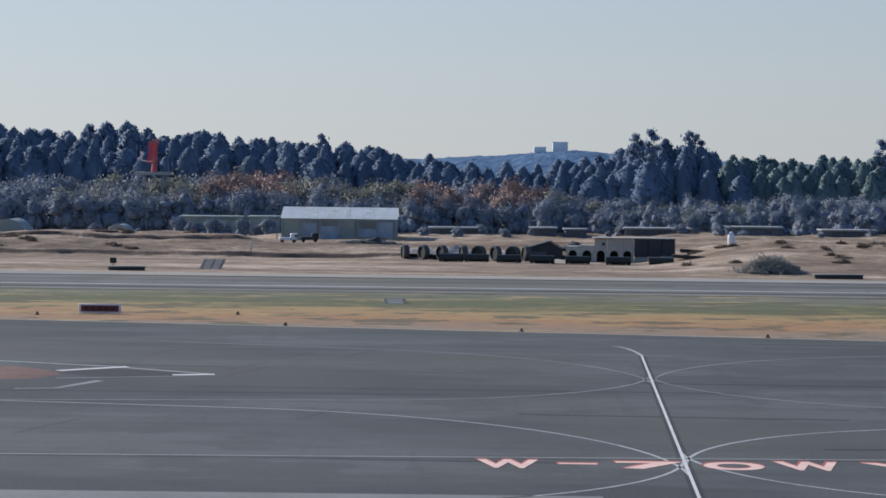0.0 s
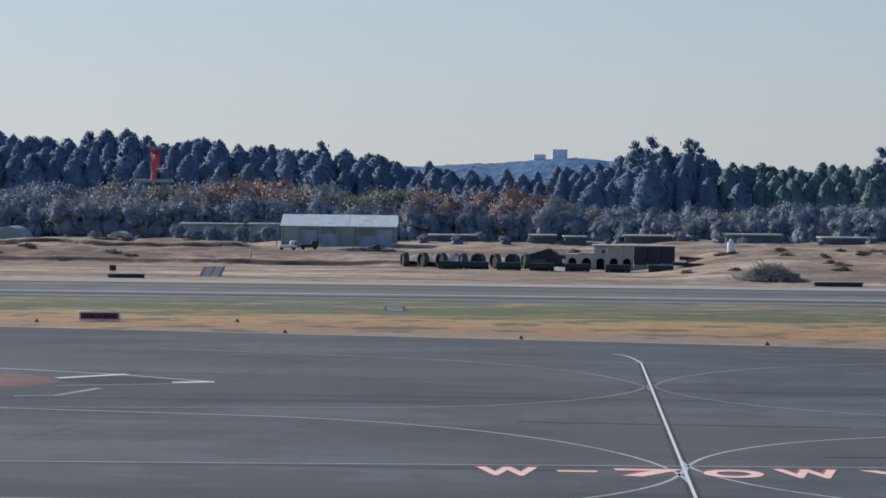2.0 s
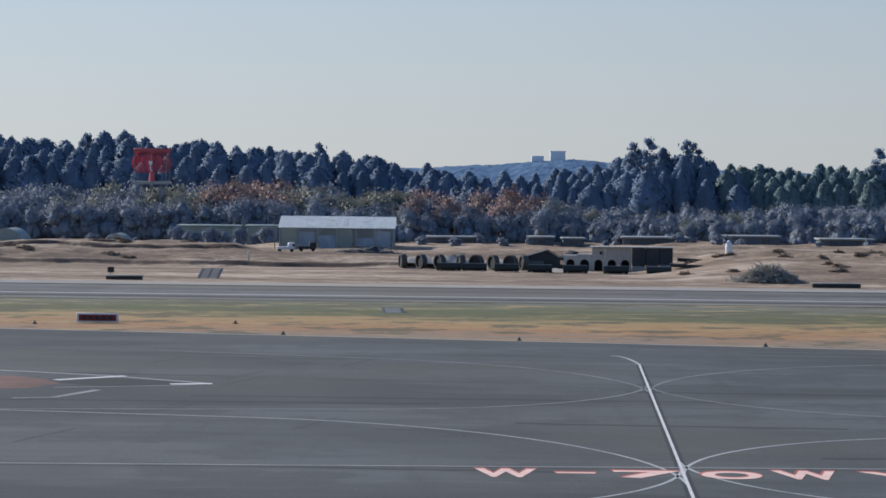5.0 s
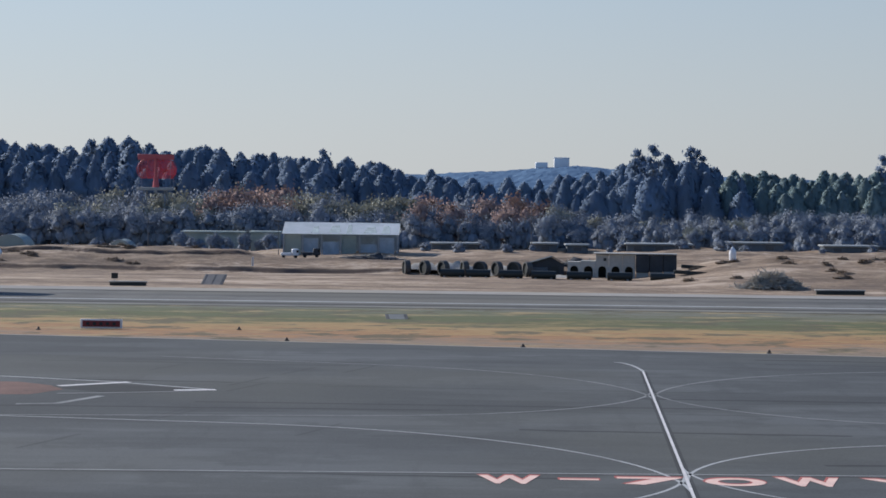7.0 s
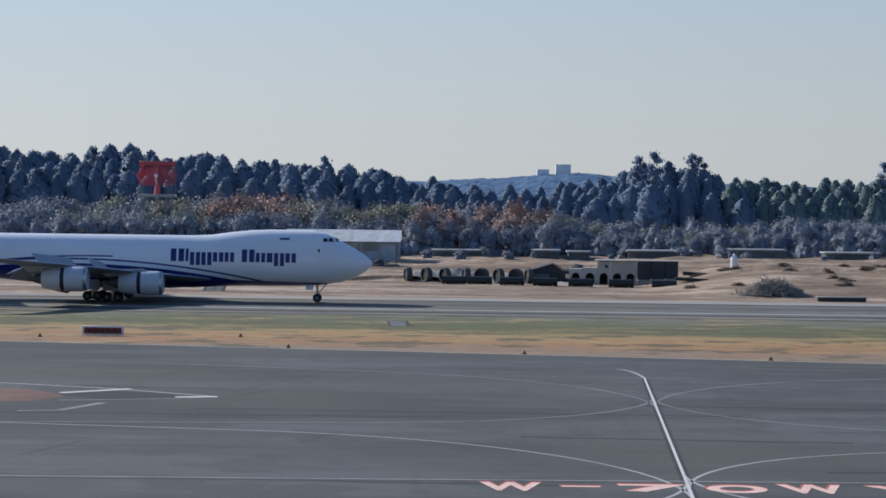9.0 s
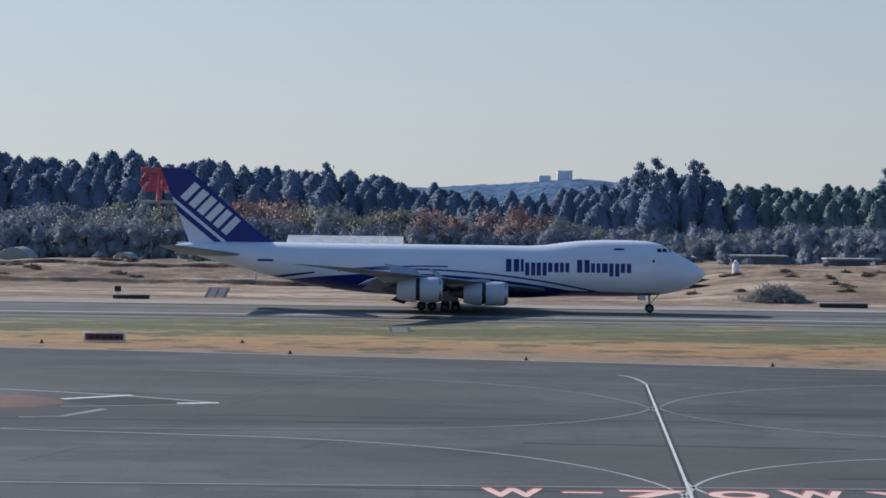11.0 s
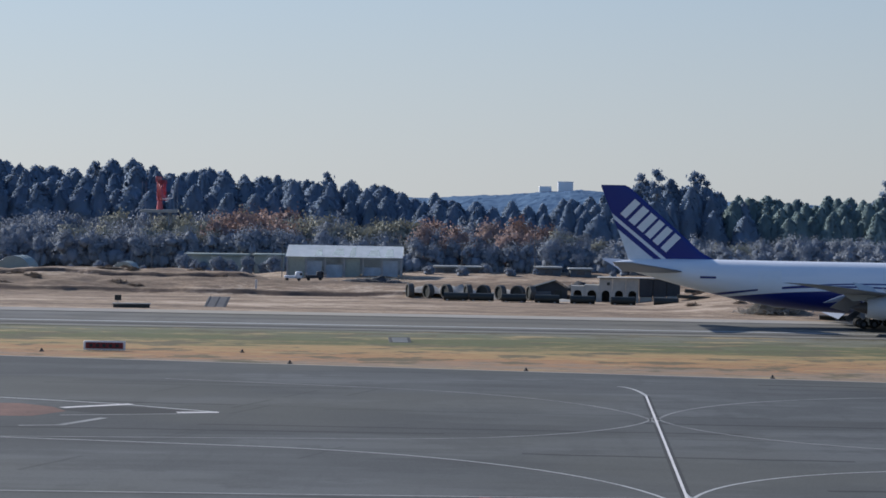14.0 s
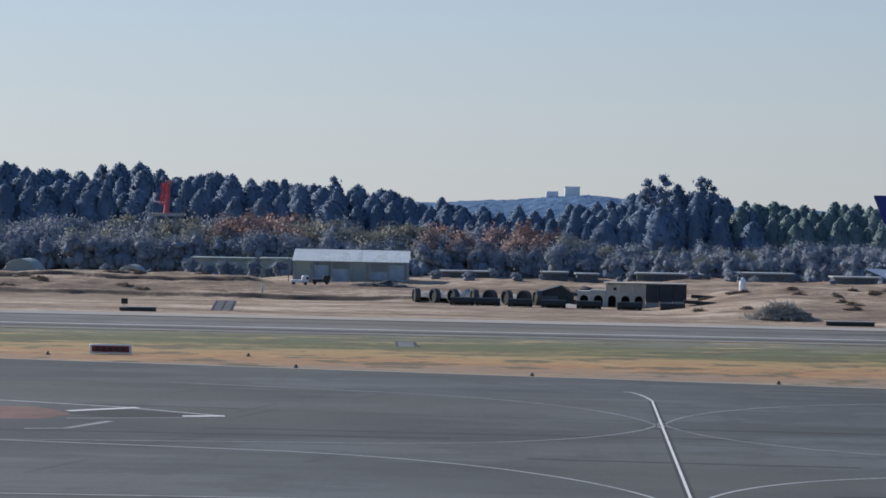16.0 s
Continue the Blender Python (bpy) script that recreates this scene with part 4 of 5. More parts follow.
def broad_source(h, w, seed, mat, leaf, cards, name, label, group):
    """A branching tree: limbs split three times, twigs carry clumps."""
    r = random.Random(seed)
    bm = bmesh.new()
    tips = []

    def limb(p, d, length, rad, depth):
        q = p + d * length
        tube(bm, p, q, rad, rad * 0.62, 5 if depth < 2 else 3, cap=False)
        if depth >= 2:
            tips.append((p, q))
        if depth == 4:
            return
        for _ in range(3 if depth < 3 else 2):
            nd = (d + Vector((r.gauss(0, 0.55), r.gauss(0, 0.55), r.gauss(0.12, 0.3)))).normalized()
            limb(q - d * length * r.uniform(0, 0.35), nd, length * r.uniform(0.62, 0.85), rad * 0.6, depth + 1)

    for k in range(3):
        limb(Vector((r.uniform(-0.4, 0.4) * w * 0.4, r.uniform(-0.4, 0.4) * w * 0.4, -0.3)), Vector((r.gauss(0, 0.25), r.gauss(0, 0.25), 1)).normalized(), h * 0.27, 0.17, 0)
    top = max(q.z for _, q in tips)
    t = thing(name, label, "tree", group=group)
    pts = []
    for p, q in tips:
        for _ in range(cards):
            c = p.lerp(q, r.random()) + Vector((r.gauss(0, 0.45), r.gauss(0, 0.45), r.gauss(0, 0.4)))
            pts.append(c)
    # low undergrowth at the foot
    for _ in range(int(70 * w)):
        pts.append(Vector((r.gauss(0, w * 0.5), r.gauss(0, w * 0.5), min(abs(r.gauss(0, h * 0.22)), h * 0.5))))
    v, f, nn = cards_bm(pts, leaf * 1.1, seed, 0.42)
    for q in range(40):
        c = tips[int((q + r.random()) * len(tips) / 40) % len(tips)][0] * 0.9
        lump(v, f, nn, c, r.uniform(0.55, 1.05), r.uniform(0.5, 1.0), seed + q, 42, leaf * 1.15)
    for q in range(12):
        a = q * 2.4
        rad = w * 0.45 * (q / 12) ** 0.5
        lump(v, f, nn, (rad * math.cos(a), rad * math.sin(a), top * r.uniform(0.12, 0.3)), 1.3, top * 0.2, seed + 50 + q, 60, leaf * 1.15)
    k = h / max(top, 0.1)
    crown = new("crown", mesh_py("crown", [Vector((a.x, a.y, a.z * k)) for a in v], f, mat, nn))
    crown.parent = t
    for q in bm.verts:
        q.co.z *= k
    part("trunk", bm, M["bark"], t, smooth=False)
    return t


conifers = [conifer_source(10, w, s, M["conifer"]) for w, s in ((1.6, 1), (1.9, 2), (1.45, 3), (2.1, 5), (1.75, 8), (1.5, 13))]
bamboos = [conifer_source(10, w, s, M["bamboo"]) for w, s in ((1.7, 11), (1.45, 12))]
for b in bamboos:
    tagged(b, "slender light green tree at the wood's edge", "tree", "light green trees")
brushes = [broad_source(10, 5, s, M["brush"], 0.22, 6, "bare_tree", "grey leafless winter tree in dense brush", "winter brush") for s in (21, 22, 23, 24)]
olives = [broad_source(10, 5, s, M["olive"], 0.28, 5, "olive_tree", "olive brown late autumn tree", "autumn trees") for s in (31, 32)]
russets = [broad_source(10, 5, s, M["autumn"], 0.28, 5, "russet_tree", "russet leaved autumn tree", "autumn trees") for s in (41, 42)]
pines = [pine_source(10, s) for s in (51, 52, 53)]
placed = set()


def plant(src, x, y, h, wide=1.0, base=None):
    k = h / 10
    z = (bank(x, y) if y < 560 else 0.0) if base is None else base
    m = pose(x, y, z - 0.1, 0, 0, rng.uniform(0, 360))
    if src in placed:
        ob = copy_thing(src, m)
    else:
        ob = src
        placed.add(src)
        ob.matrix_basis = m
    ob.scale = (k * wide, k * wide, k)
    return ob


def ramp_at(table, x):
    for (a, p), (b, q) in zip(table, table[1:]):
        if a <= x <= b:
            return p + (q - p) * (x - a) / (b - a)
    return table[0][1] if x < table[0][0] else table[-1][1]


# skyline height of the conifers against their place along the wood (at 560 m)
SKYLINE = [(-150, 24), (-106, 24.8), (-92, 23), (-81, 24.6), (-74, 25.0), (-66, 23), (-55, 23.6), (-45, 22.3), (-30, 21.3), (-18, 20), (-12, 18),
           (-4, 17.8), (10, 15.5), (24, 16), (29, 17.5), (38, 18.2), (45, 20.6), (50, 22.4), (60, 22.0), (66, 19.4), (72, 18.2), (100, 18.4), (104, 20.5), (150, 22)]
for row, (y, step, drop) in enumerate(((548, 4.6, 0.80), (557, 4.4, 0.92), (568, 4.4, 0.99), (581, 4.6, 1.0))):
    x = -128.0 + row * 1.3
    while x < 128:
        f = y / 560
        h = (ramp_at(SKYLINE, x / f) + 0.4) * drop + rng.uniform(-1.3, 1.2) + (f - 1) * 8
        green = x / f > 68 and rng.random() < 0.75
        src = rng.choice(bamboos if green else conifers)
        plant(src, x, y + rng.uniform(-3, 3), h, rng.choice((0.8, 0.92, 1.05, 1.2)) * rng.uniform(0.9, 1.1), 0.0)
        x += step * rng.uniform(0.7, 1.3) * (0.62 if green else 1.0)

for k, (x, y, h) in enumerate(((46.6, 562, 25.0), (50.6, 566, 26.2), (59.0, 560, 25.6), (61.5, 566, 25.2), (105.5, 560, 24.4), (-29.6, 566, 24.0), (-86.0, 566, 25.6))):
    plant(pines[k % 3], x, y, h - 1.0, 0.45, 0.0)

# the band of brush and autumn trees before them
BRUSH = [(-150, 10.8), (-95, 10.9), (-60, 11.6), (-42, 12.8), (-30, 11.8), (-15, 11.0), (0, 10.4), (20, 10.2), (30, 7.4), (60, 7.3), (75, 7.8), (150, 7.6)]
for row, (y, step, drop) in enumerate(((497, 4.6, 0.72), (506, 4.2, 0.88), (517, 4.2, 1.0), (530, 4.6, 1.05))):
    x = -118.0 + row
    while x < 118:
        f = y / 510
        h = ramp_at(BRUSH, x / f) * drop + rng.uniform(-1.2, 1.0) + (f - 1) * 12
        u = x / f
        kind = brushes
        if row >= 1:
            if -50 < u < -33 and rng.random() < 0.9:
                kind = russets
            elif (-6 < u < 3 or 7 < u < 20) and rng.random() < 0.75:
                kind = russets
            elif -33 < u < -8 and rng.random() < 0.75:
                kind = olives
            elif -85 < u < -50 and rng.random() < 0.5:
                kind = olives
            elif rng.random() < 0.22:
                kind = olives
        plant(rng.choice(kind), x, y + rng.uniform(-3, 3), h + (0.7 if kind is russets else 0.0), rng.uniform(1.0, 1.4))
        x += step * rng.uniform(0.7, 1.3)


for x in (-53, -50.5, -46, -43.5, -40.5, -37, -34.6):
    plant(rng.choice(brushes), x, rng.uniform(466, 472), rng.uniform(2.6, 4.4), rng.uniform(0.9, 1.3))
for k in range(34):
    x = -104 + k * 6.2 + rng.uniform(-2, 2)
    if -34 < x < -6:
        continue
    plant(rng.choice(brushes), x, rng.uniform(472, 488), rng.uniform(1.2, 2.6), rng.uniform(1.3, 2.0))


# ---- far hill ----
def build_hill():
    bm = bmesh.new()
    r = random.Random(9)
    xs = [i * 5 for i in range(-120, 121)]
    ys = [2250 + i * 9 for i in range(56)]
    top = lambda x: ramp_at([(-840, 22), (-120, 24), (0, 27), (70, 31), (110, 35), (140, 37), (180, 34), (260, 28), (420, 24), (840, 22)], x)
    canopy = lambda x, y: noise.noise((x * 0.09, y * 0.09, 0)) * 1.8 + noise.noise((x * 0.02, y * 0.02, 4)) * 1.5 + r.uniform(-0.4, 0.4)
    g = [[bm.verts.new((x, y, top(x) * math.sin(math.pi * (j + 0.5) / 56) + canopy(x, y) - 1)) for x in xs] for j, y in enumerate(ys)]
    for a, b in zip(g, g[1:]):
        for i in range(len(xs) - 1):
            bm.faces.new((a[i], a[i + 1], b[i + 1], b[i]))
    return bm


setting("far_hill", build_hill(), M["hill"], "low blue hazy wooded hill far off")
far_house = thing("hilltop_building", "pale flat roofed building on the far hill", "building", pose(0, 2500, 0))
part("wall", boxed(117, 133, -6, 6, 30, 44.0, bevel=0.2), M["white"], far_house, "pale block")
part("roof", boxed(116.5, 133.5, -6.5, 6.5, 44.0, 45.0), M["white"], far_house)
part("annex", boxed(97, 110, -6, 6, 30, 39.5, bevel=0.2), M["white"], far_house, "low pale annex")


# ---- shed and yard beyond the runway ----
def slope_patch(x, w, ya, yb, z):
    """A thin darker sheet that lies along the front roof slope."""
    rise = lambda y: z + 3.9 + (y - 449.4) * 2.1 / 9.0
    bm = bmesh.new()
    top = [(x, ya), (x + w, ya + 0.4), (x + w * 0.8, yb), (x + w * 0.25, yb - 0.5)]
    a = [bm.verts.new((px, py, rise(py) + 0.02)) for px, py in top]
    b = [bm.verts.new((px, py, rise(py) - 0.02)) for px, py in top]
    bm.faces.new(a), bm.faces.new(b[::-1])
    for k in range(4):
        bm.faces.new((a[k], a[(k + 1) % 4], b[(k + 1) % 4], b[k]))
    bmesh.ops.recalc_face_normals(bm, faces=bm.faces)
    return bm


def build_shed():
    x0, x1, y0, y1 = -31.2, -8.6, 450.0, 466.0
    z = 2.0
    shed = thing("storage_shed", "open storage shed with a pale streaked sheet roof", "shed", pose(0, 0, 0))
    bm = bmesh.new()
    v = [(x0, y0 - 0.6, z + 3.9), (x1, y0 - 0.6, z + 3.9), (x1, y0 + 8.4, z + 6.0), (x0, y0 + 8.4, z + 6.0), (x1, y1, z + 4.0), (x0, y1, z + 4.0)]
    q = [bm.verts.new(p) for p in v]
    bm.faces.new((q[0], q[1], q[2], q[3])), bm.faces.new((q[3], q[2], q[4], q[5]))
    bmesh.ops.solidify(bm, geom=bm.faces[:], thickness=0.12)
    part("roof", bm, M["roof"], shed, "pale sheet roof with dark streaks", smooth=False)
    for k in range(5):
        xs = x0 + 5.5 + k * 3.4
        part("patch_sheet", slope_patch(xs, (1.6, 2.4, 1.2, 2.6, 1.8)[k], y0 + 0.3 * (k % 2), y0 + 5.2 + 0.9 * (k % 3), z), M["roof_patch"], shed, "darker patch on the roof sheet", smooth=False)
    part("back_wall", boxed(x0 + 0.3, x1 - 0.3, y1 - 0.8, y1 - 0.6, z - 1, z + 4.0), M["shed_wall"], shed, "blue grey back wall")
    part("side_wall", boxed(x0 + 0.2, x0 + 0.35, y0, y1 - 0.6, z - 1, z + 4.0), M["shed_wall"], shed)
    for k in range(7):
        x = x0 + 0.3 + k * (x1 - x0 - 0.6) / 6
        part("post", boxed(x - 0.12, x + 0.12, y0 - 0.1, y0 + 0.12, z - 1, z + 4.0), M["grey"], shed, "grey steel post")
        if k < 6:
            part("wall_panel", boxed(x + 0.2, x + 3.4 - 0.4 * (k % 2), y0 + 0.3, y0 + 0.4, z - 1, z + (3.8, 3.1, 2.4, 3.6, 2.0, 3.3)[k]), M["panel_blue" if k % 3 else "green_wall"], shed, "faded wall panel")
    return shed


build_shed()


def low_house(x0, x1, y, z, h, label, roof="low_roof", wall="dim_wall"):
    b = thing("low_building", label, "building", pose(0, 0, 0))
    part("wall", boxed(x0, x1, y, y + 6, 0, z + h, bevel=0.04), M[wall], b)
    part("roof", boxed(x0 - 0.4, x1 + 0.4, y - 0.5, y + 6.4, z + h, z + h + 0.35, bevel=0.08), M[roof], b, "pale flat roof")
    k = max(1, int((x1 - x0) / 4.5)) if wall == "dim_wall" else 0
    for i in range(k):
        x = x0 + (i + 0.5) * (x1 - x0) / k
        part("window", boxed(x - 0.8, x + 0.8, y - 0.04, y + 0.05, z + h * 0.45, z + h * 0.8), M["shed_glass"], b, "dim window")
    return b


low_house(-53.5, -41.2, 478, 2.0, 3.2, "long pale green low building behind the bank", "green_wall", "green_wall")
low_house(-39.2, -33.5, 474, 2.0, 3.4, "small pale green shed beside brush", "green_wall", "green_wall")
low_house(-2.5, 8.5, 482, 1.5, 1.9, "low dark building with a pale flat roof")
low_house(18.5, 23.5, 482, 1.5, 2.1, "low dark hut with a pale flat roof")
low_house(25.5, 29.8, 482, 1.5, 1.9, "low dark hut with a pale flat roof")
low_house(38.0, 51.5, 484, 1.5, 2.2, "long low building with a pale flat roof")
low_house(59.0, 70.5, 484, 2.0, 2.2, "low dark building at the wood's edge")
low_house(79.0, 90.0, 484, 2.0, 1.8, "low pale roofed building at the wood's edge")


def greenhouse(x, y, r, length, label):
    g = thing("greenhouse", label, "greenhouse", pose(x, y, bank(x, y)))
    bm = bmesh.new()
    loft(bm, [[(r * math.cos(math.pi * i / 12), s, r * 0.95 * math.sin(math.pi * i / 12)) for i in range(13)] for s in (0, length)], close=True)
    part("cover", bm, M["green_wall"], g, "grey green film cover")
    for k in range(4):
        bm = bmesh.new()
        for i in range(8):
            a, b = math.pi * i / 8, math.pi * (i + 1) / 8
            tube(bm, (r * 1.01 * math.cos(a), k * length / 3, r * 0.96 * math.sin(a)), (r * 1.01 * math.cos(b), k * length / 3, r * 0.96 * math.sin(b)), 0.05, n=5)
        part("hoop", bm, M["grey"], g, "grey hoop")
    return g


greenhouse(-86.0, 462, 3.4, 10, "large grey green film greenhouse beside the brush")
greenhouse(-64.5, 464, 2.4, 8, "small grey green film greenhouse")

# white standing tank beside a dark hut
tank = thing("white_tank", "white upright tank on the bank", "tank", pose(50.0, 403.5, bank(50.0, 403.5)) @ Matrix.Scale(0.8, 4))
bm = bmesh.new()
for a, b in zip(((0, 0.75), (1.6, 0.8), (2.3, 0.65), (2.8, 0.3), (3.0, 0.05)), ((1.6, 0.8), (2.3, 0.65), (2.8, 0.3), (3.0, 0.05), (3.05, 0.0))):
    tube(bm, (0, 0, a[0] - 0.1), (0, 0, b[0] - 0.1), a[1], b[1], 14)
part("tank_body", bm, M["white"], tank)
part("cap", tube(bmesh.new(), (-0.9, 0, 2.6), (-1.1, 0, 3.2), 0.3, 0.2, 8), M["grey"], tank)


# ---- drainage pipes ----
def ring_pipe(label="upright dark weathered concrete culvert ring"):
    t = thing("culvert_pipe", label, "pipe", group="row of culvert pipes")
    bm = bmesh.new()
    n, r = 24, 1.25
    prof = [(-0.5, r * 0.8), (-0.5, r), (-0.4, r * 1.04), (0.4, r * 1.04), (0.5, r), (0.5, r * 0.8)]
    spin(bm, prof, n=n)
    part("shell", bm, M["ring_grey"], t, "dark concrete shell")
    bm = bmesh.new()
    spin(bm, [(-0.49, r * 0.82), (0.49, r * 0.82)], n=n)
    # black disc and lining imitate the shade within the open ring
    tube(bm, (0.2, 0, 0), (0.3, 0, 0), r * 0.81, n=n)
    part("bore_shade", bm, M["pipe_black"], t, "black lining for the shade inside")
    return t


def long_pipe():
    t = thing("black_pipe", "black plastic drain pipe lying on the dry grass", "pipe", group="black drain pipes")
    bm = bmesh.new()
    prof = [(-2.0, 0.45)]
    for k in range(17):
        x = -2.0 + k * 0.25
        prof += [(x, 0.70), (x + 0.12, 0.66)]
    prof += [(2.1, 0.45)]
    spin(bm, prof, n=18)
    part("shell", bm, M["pipe_black"], t)
    part("chock", boxed(-1.5, -1.2, -0.8, 0.8, -0.72, -0.5, bevel=0.02), M["concrete"], t, "pale chock")
    part("chock", boxed(1.2, 1.5, -0.8, 0.8, -0.72, -0.5, bevel=0.02), M["concrete"], t, "pale chock")
    return t


first_ring, first_long = ring_pipe(), long_pipe()
for i, (x, turn) in enumerate(((-6.8, 196), (-3.6, 212), (-0.4, 214), (3.3, 196), (6.0, 238), (8.9, 212), (11.9, 240), (14.2, 200))):
    y = 404.5 - x * 0.03
    m = pose(x + 0.4, y, 1.3, 0, 0, turn)
    if i:
        copy_thing(first_ring, m)
    else:
        first_ring.matrix_basis = m
for i, x in enumerate((1.5, 5.9, 11.3, 16.9, 22.8, 29.5, 36.6)):
    m = pose(x, 397.5 - x * 0.22, 0.75, 0, 0, -3 + (i % 3) * 2)
    if i:
        copy_thing(first_long, m)
    else:
        first_long.matrix_basis = m


def site_hut(x0, x1, y, eave, ridge):
    """A low gabled hut, its long roof slope turned to the pipes."""
    t = thing("site_hut", "low dark gabled site hut behind the pipes", "hut", pose(0, y, bank((x0 + x1) / 2, y)))
    c = x0 + (x1 - x0) * 0.66
    bm = bmesh.new()
    loft(bm, [[(x0 + 0.2, d, 0), (x1 - 0.2, d, 0), (x1 - 0.2, d, eave), (c, d, ridge - 0.1), (x0 + 0.2, d, eave)] for d in (0.0, 4.0)])
    bmesh.ops.recalc_face_normals(bm, faces=bm.faces)
    part("wall", bm, M["slate"], t, "dark slate wall", smooth=False)
    for a, b, za, zb in ((x0 - 0.3, c, eave - 0.1, ridge), (c, x1 + 0.3, ridge, eave - 0.15)):
        bm = bmesh.new()
        loft(bm, [[(a, d, za), (b, d, zb), (b, d, zb + 0.14), (a, d, za + 0.14)] for d in (-0.4, 4.4)])
        bmesh.ops.recalc_face_normals(bm, faces=bm.faces)
        part("roof", bm, M["pipe_black"], t, "dark roof slope", smooth=False)
    part("doorway", boxed(c - 0.2, c + 1.1, -0.06, 0.04, 0.0, 1.9, bevel=0.02), M["pipe_black"], t, "dark doorway")
    part("panel", boxed(x0 + 0.8, c - 0.8, -0.07, 0.03, 0.5, 1.7, bevel=0.02), M["dim_wall"], t, "dim blue grey panel")


site_hut(14.6, 21.2, 406, 2.2, 3.5)


def gravel_ridge(x0, x1, y, h, label, seed):
    """A long low ridge of pale crushed stone."""
    bm = bmesh.new()
    n = int((x1 - x0) / 0.6)
    rows = []
    for i in range(n + 1):
        x = x0 + (x1 - x0) * i / n
        k = min(1, i / 4, (n - i) / 4)
        z = [h * k * f * (1 + 0.5 * noise.noise((x * 0.6, d, seed)) + 0.55 * noise.noise((x * 2.3, d * 2, seed))) for d, f in ((-2.4, 0), (-1.5, 0.5), (-0.5, 0.95), (0.4, 1), (1.4, 0.5), (2.2, 0))]
        rows.append([(x, y + d + 0.3 * noise.noise((x, d, seed + 3)), zz + bank(x, y) - 0.05) for d, zz in zip((-2.4, -1.5, -0.5, 0.4, 1.4, 2.2), z)])
    loft(bm, rows, close=False, cap=False)
    bmesh.ops.recalc_face_normals(bm, faces=bm.faces)
    t = new("stone_ridge", mesh_of(bm, "stone_ridge", M["gravel"]))
    return tagged(t, label, "heap", kind="stuff")


gravel_ridge(-7.5, 16.0, 408.2, 1.1, "long low ridge of pale crushed stone behind the pipes", 2)
gravel_ridge(17.5, 25.0, 401.5, 0.6, "low pale heap of crushed stone beside the hut", 6)


def arch_wall(bm, x0, x1, y0, y1, h, ow, oh):
    """One precast unit: a wall with an arched opening right through it."""
    c = (x0 + x1) / 2
    arch = [(c - ow / 2, 0.0)] + [(c - ow / 2 * math.cos(math.pi * i / 8), oh - ow / 2 + ow / 2 * math.sin(math.pi * i / 8)) for i in range(9)] + [(c + ow / 2, 0.0)]
    outer = [(x0, 0.0)] + [(x0 + (x1 - x0) * i / 8, h) for i in range(9)] + [(x1, 0.0)]
    for y, flip in ((y0, False), (y1, True)):
        a = [bm.verts.new((x, y, z)) for x, z in arch]
        o = [bm.verts.new((x, y, z)) for x, z in outer]
        for k in range(10):
            q = (o[k], o[k + 1], a[k + 1], a[k])
            bm.faces.new(q[::-1] if flip else q)
        if not flip:
            fa, fo = a, o
    for k in range(10):
        bm.faces.new((fa[k], fa[k + 1], a[k + 1], a[k]))
        bm.faces.new((fo[k + 1], fo[k], o[k], o[k + 1]))
    bmesh.ops.recalc_face_normals(bm, faces=bm.faces)


def build_culvert():
    """Pale precast culvert units in a row, the shaded end painted dark."""
    t = thing("box_culvert", "row of pale precast concrete culvert units with arched openings", "culvert", pose(21.6, 405.5, 0, 0, 0, -4))
    for k, (w, h) in enumerate(((2.3, 2.7), (2.5, 2.9), (2.2, 4.0), (2.3, 4.1), (2.2, 4.1))):
        x0 = (0, 2.35, 4.9, 7.15, 9.5)[k]
        bm = bmesh.new()
        arch_wall(bm, x0, x0 + w, -1.6, 1.6, h, w * 0.62, 2.0)
        unit = part("unit", bm, M["pale_concrete"], t, "pale arched concrete unit", smooth=False)
        # black panel stands in for the shade inside the arch
        part("shade_panel", boxed(x0 + 0.2, x0 + w - 0.2, 1.3, 1.45, 0, 2.1), M["pipe_black"], unit, "black panel for the shade in the opening")
    for k in range(3):
        x0 = 11.8 + k * 2.35
        # slate colour paints in the shade of the culvert's right side
        part("side_panel", boxed(x0, x0 + 2.3, -2.0 + 0.1 * k, 1.6, 1.0 + 0.1 * k, 4.0 + 0.05 * k, bevel=0.06), M["slate"], t, "concrete panel darkened for the shaded end")
        part("sill", boxed(x0 + 0.1, x0 + 2.2, -1.8, 1.5, 0.0, 1.0 + 0.1 * k), M["concrete"], t, "grey concrete sill")
    part("cover", boxed(4.5, 18.9, -2.1, 1.8, 4.1, 4.3, bevel=0.06), M["pale_concrete"], t, "pale slab cover")
    part("vent", boxed(6.2, 6.7, -1.66, -1.5, 2.9, 3.4), M["pipe_black"], t, "small dark vent")
    return t


build_culvert()
for x, y, length, turn in ((41.5, 392, 5.5, 4), (43.5, 402, 5.0, 6)):
    t = thing("beam", "dark timber beam lying on the bank", "beam", pose(x, y, bank(x, y) + 0.3, 0, 3, -turn), group="dark beams")
    part("body", boxed(-length / 2, length / 2, -0.3, 0.3, -0.3, 0.3, bevel=0.04), M["pipe_black"], t)


def stick(verts, faces, p, dv, thick):
    s = dv.orthogonal().normalized() * thick
    e = s.cross(dv).normalized() * thick
    i = len(verts)
    verts += [p - dv + s, p - dv - s, p - dv + e, p + dv + s * 0.4, p + dv - s * 0.4, p + dv + e * 0.4]
    faces += [(i, i + 1, i + 4, i + 3), (i + 1, i + 2, i + 5, i + 4), (i + 2, i, i + 3, i + 5)]


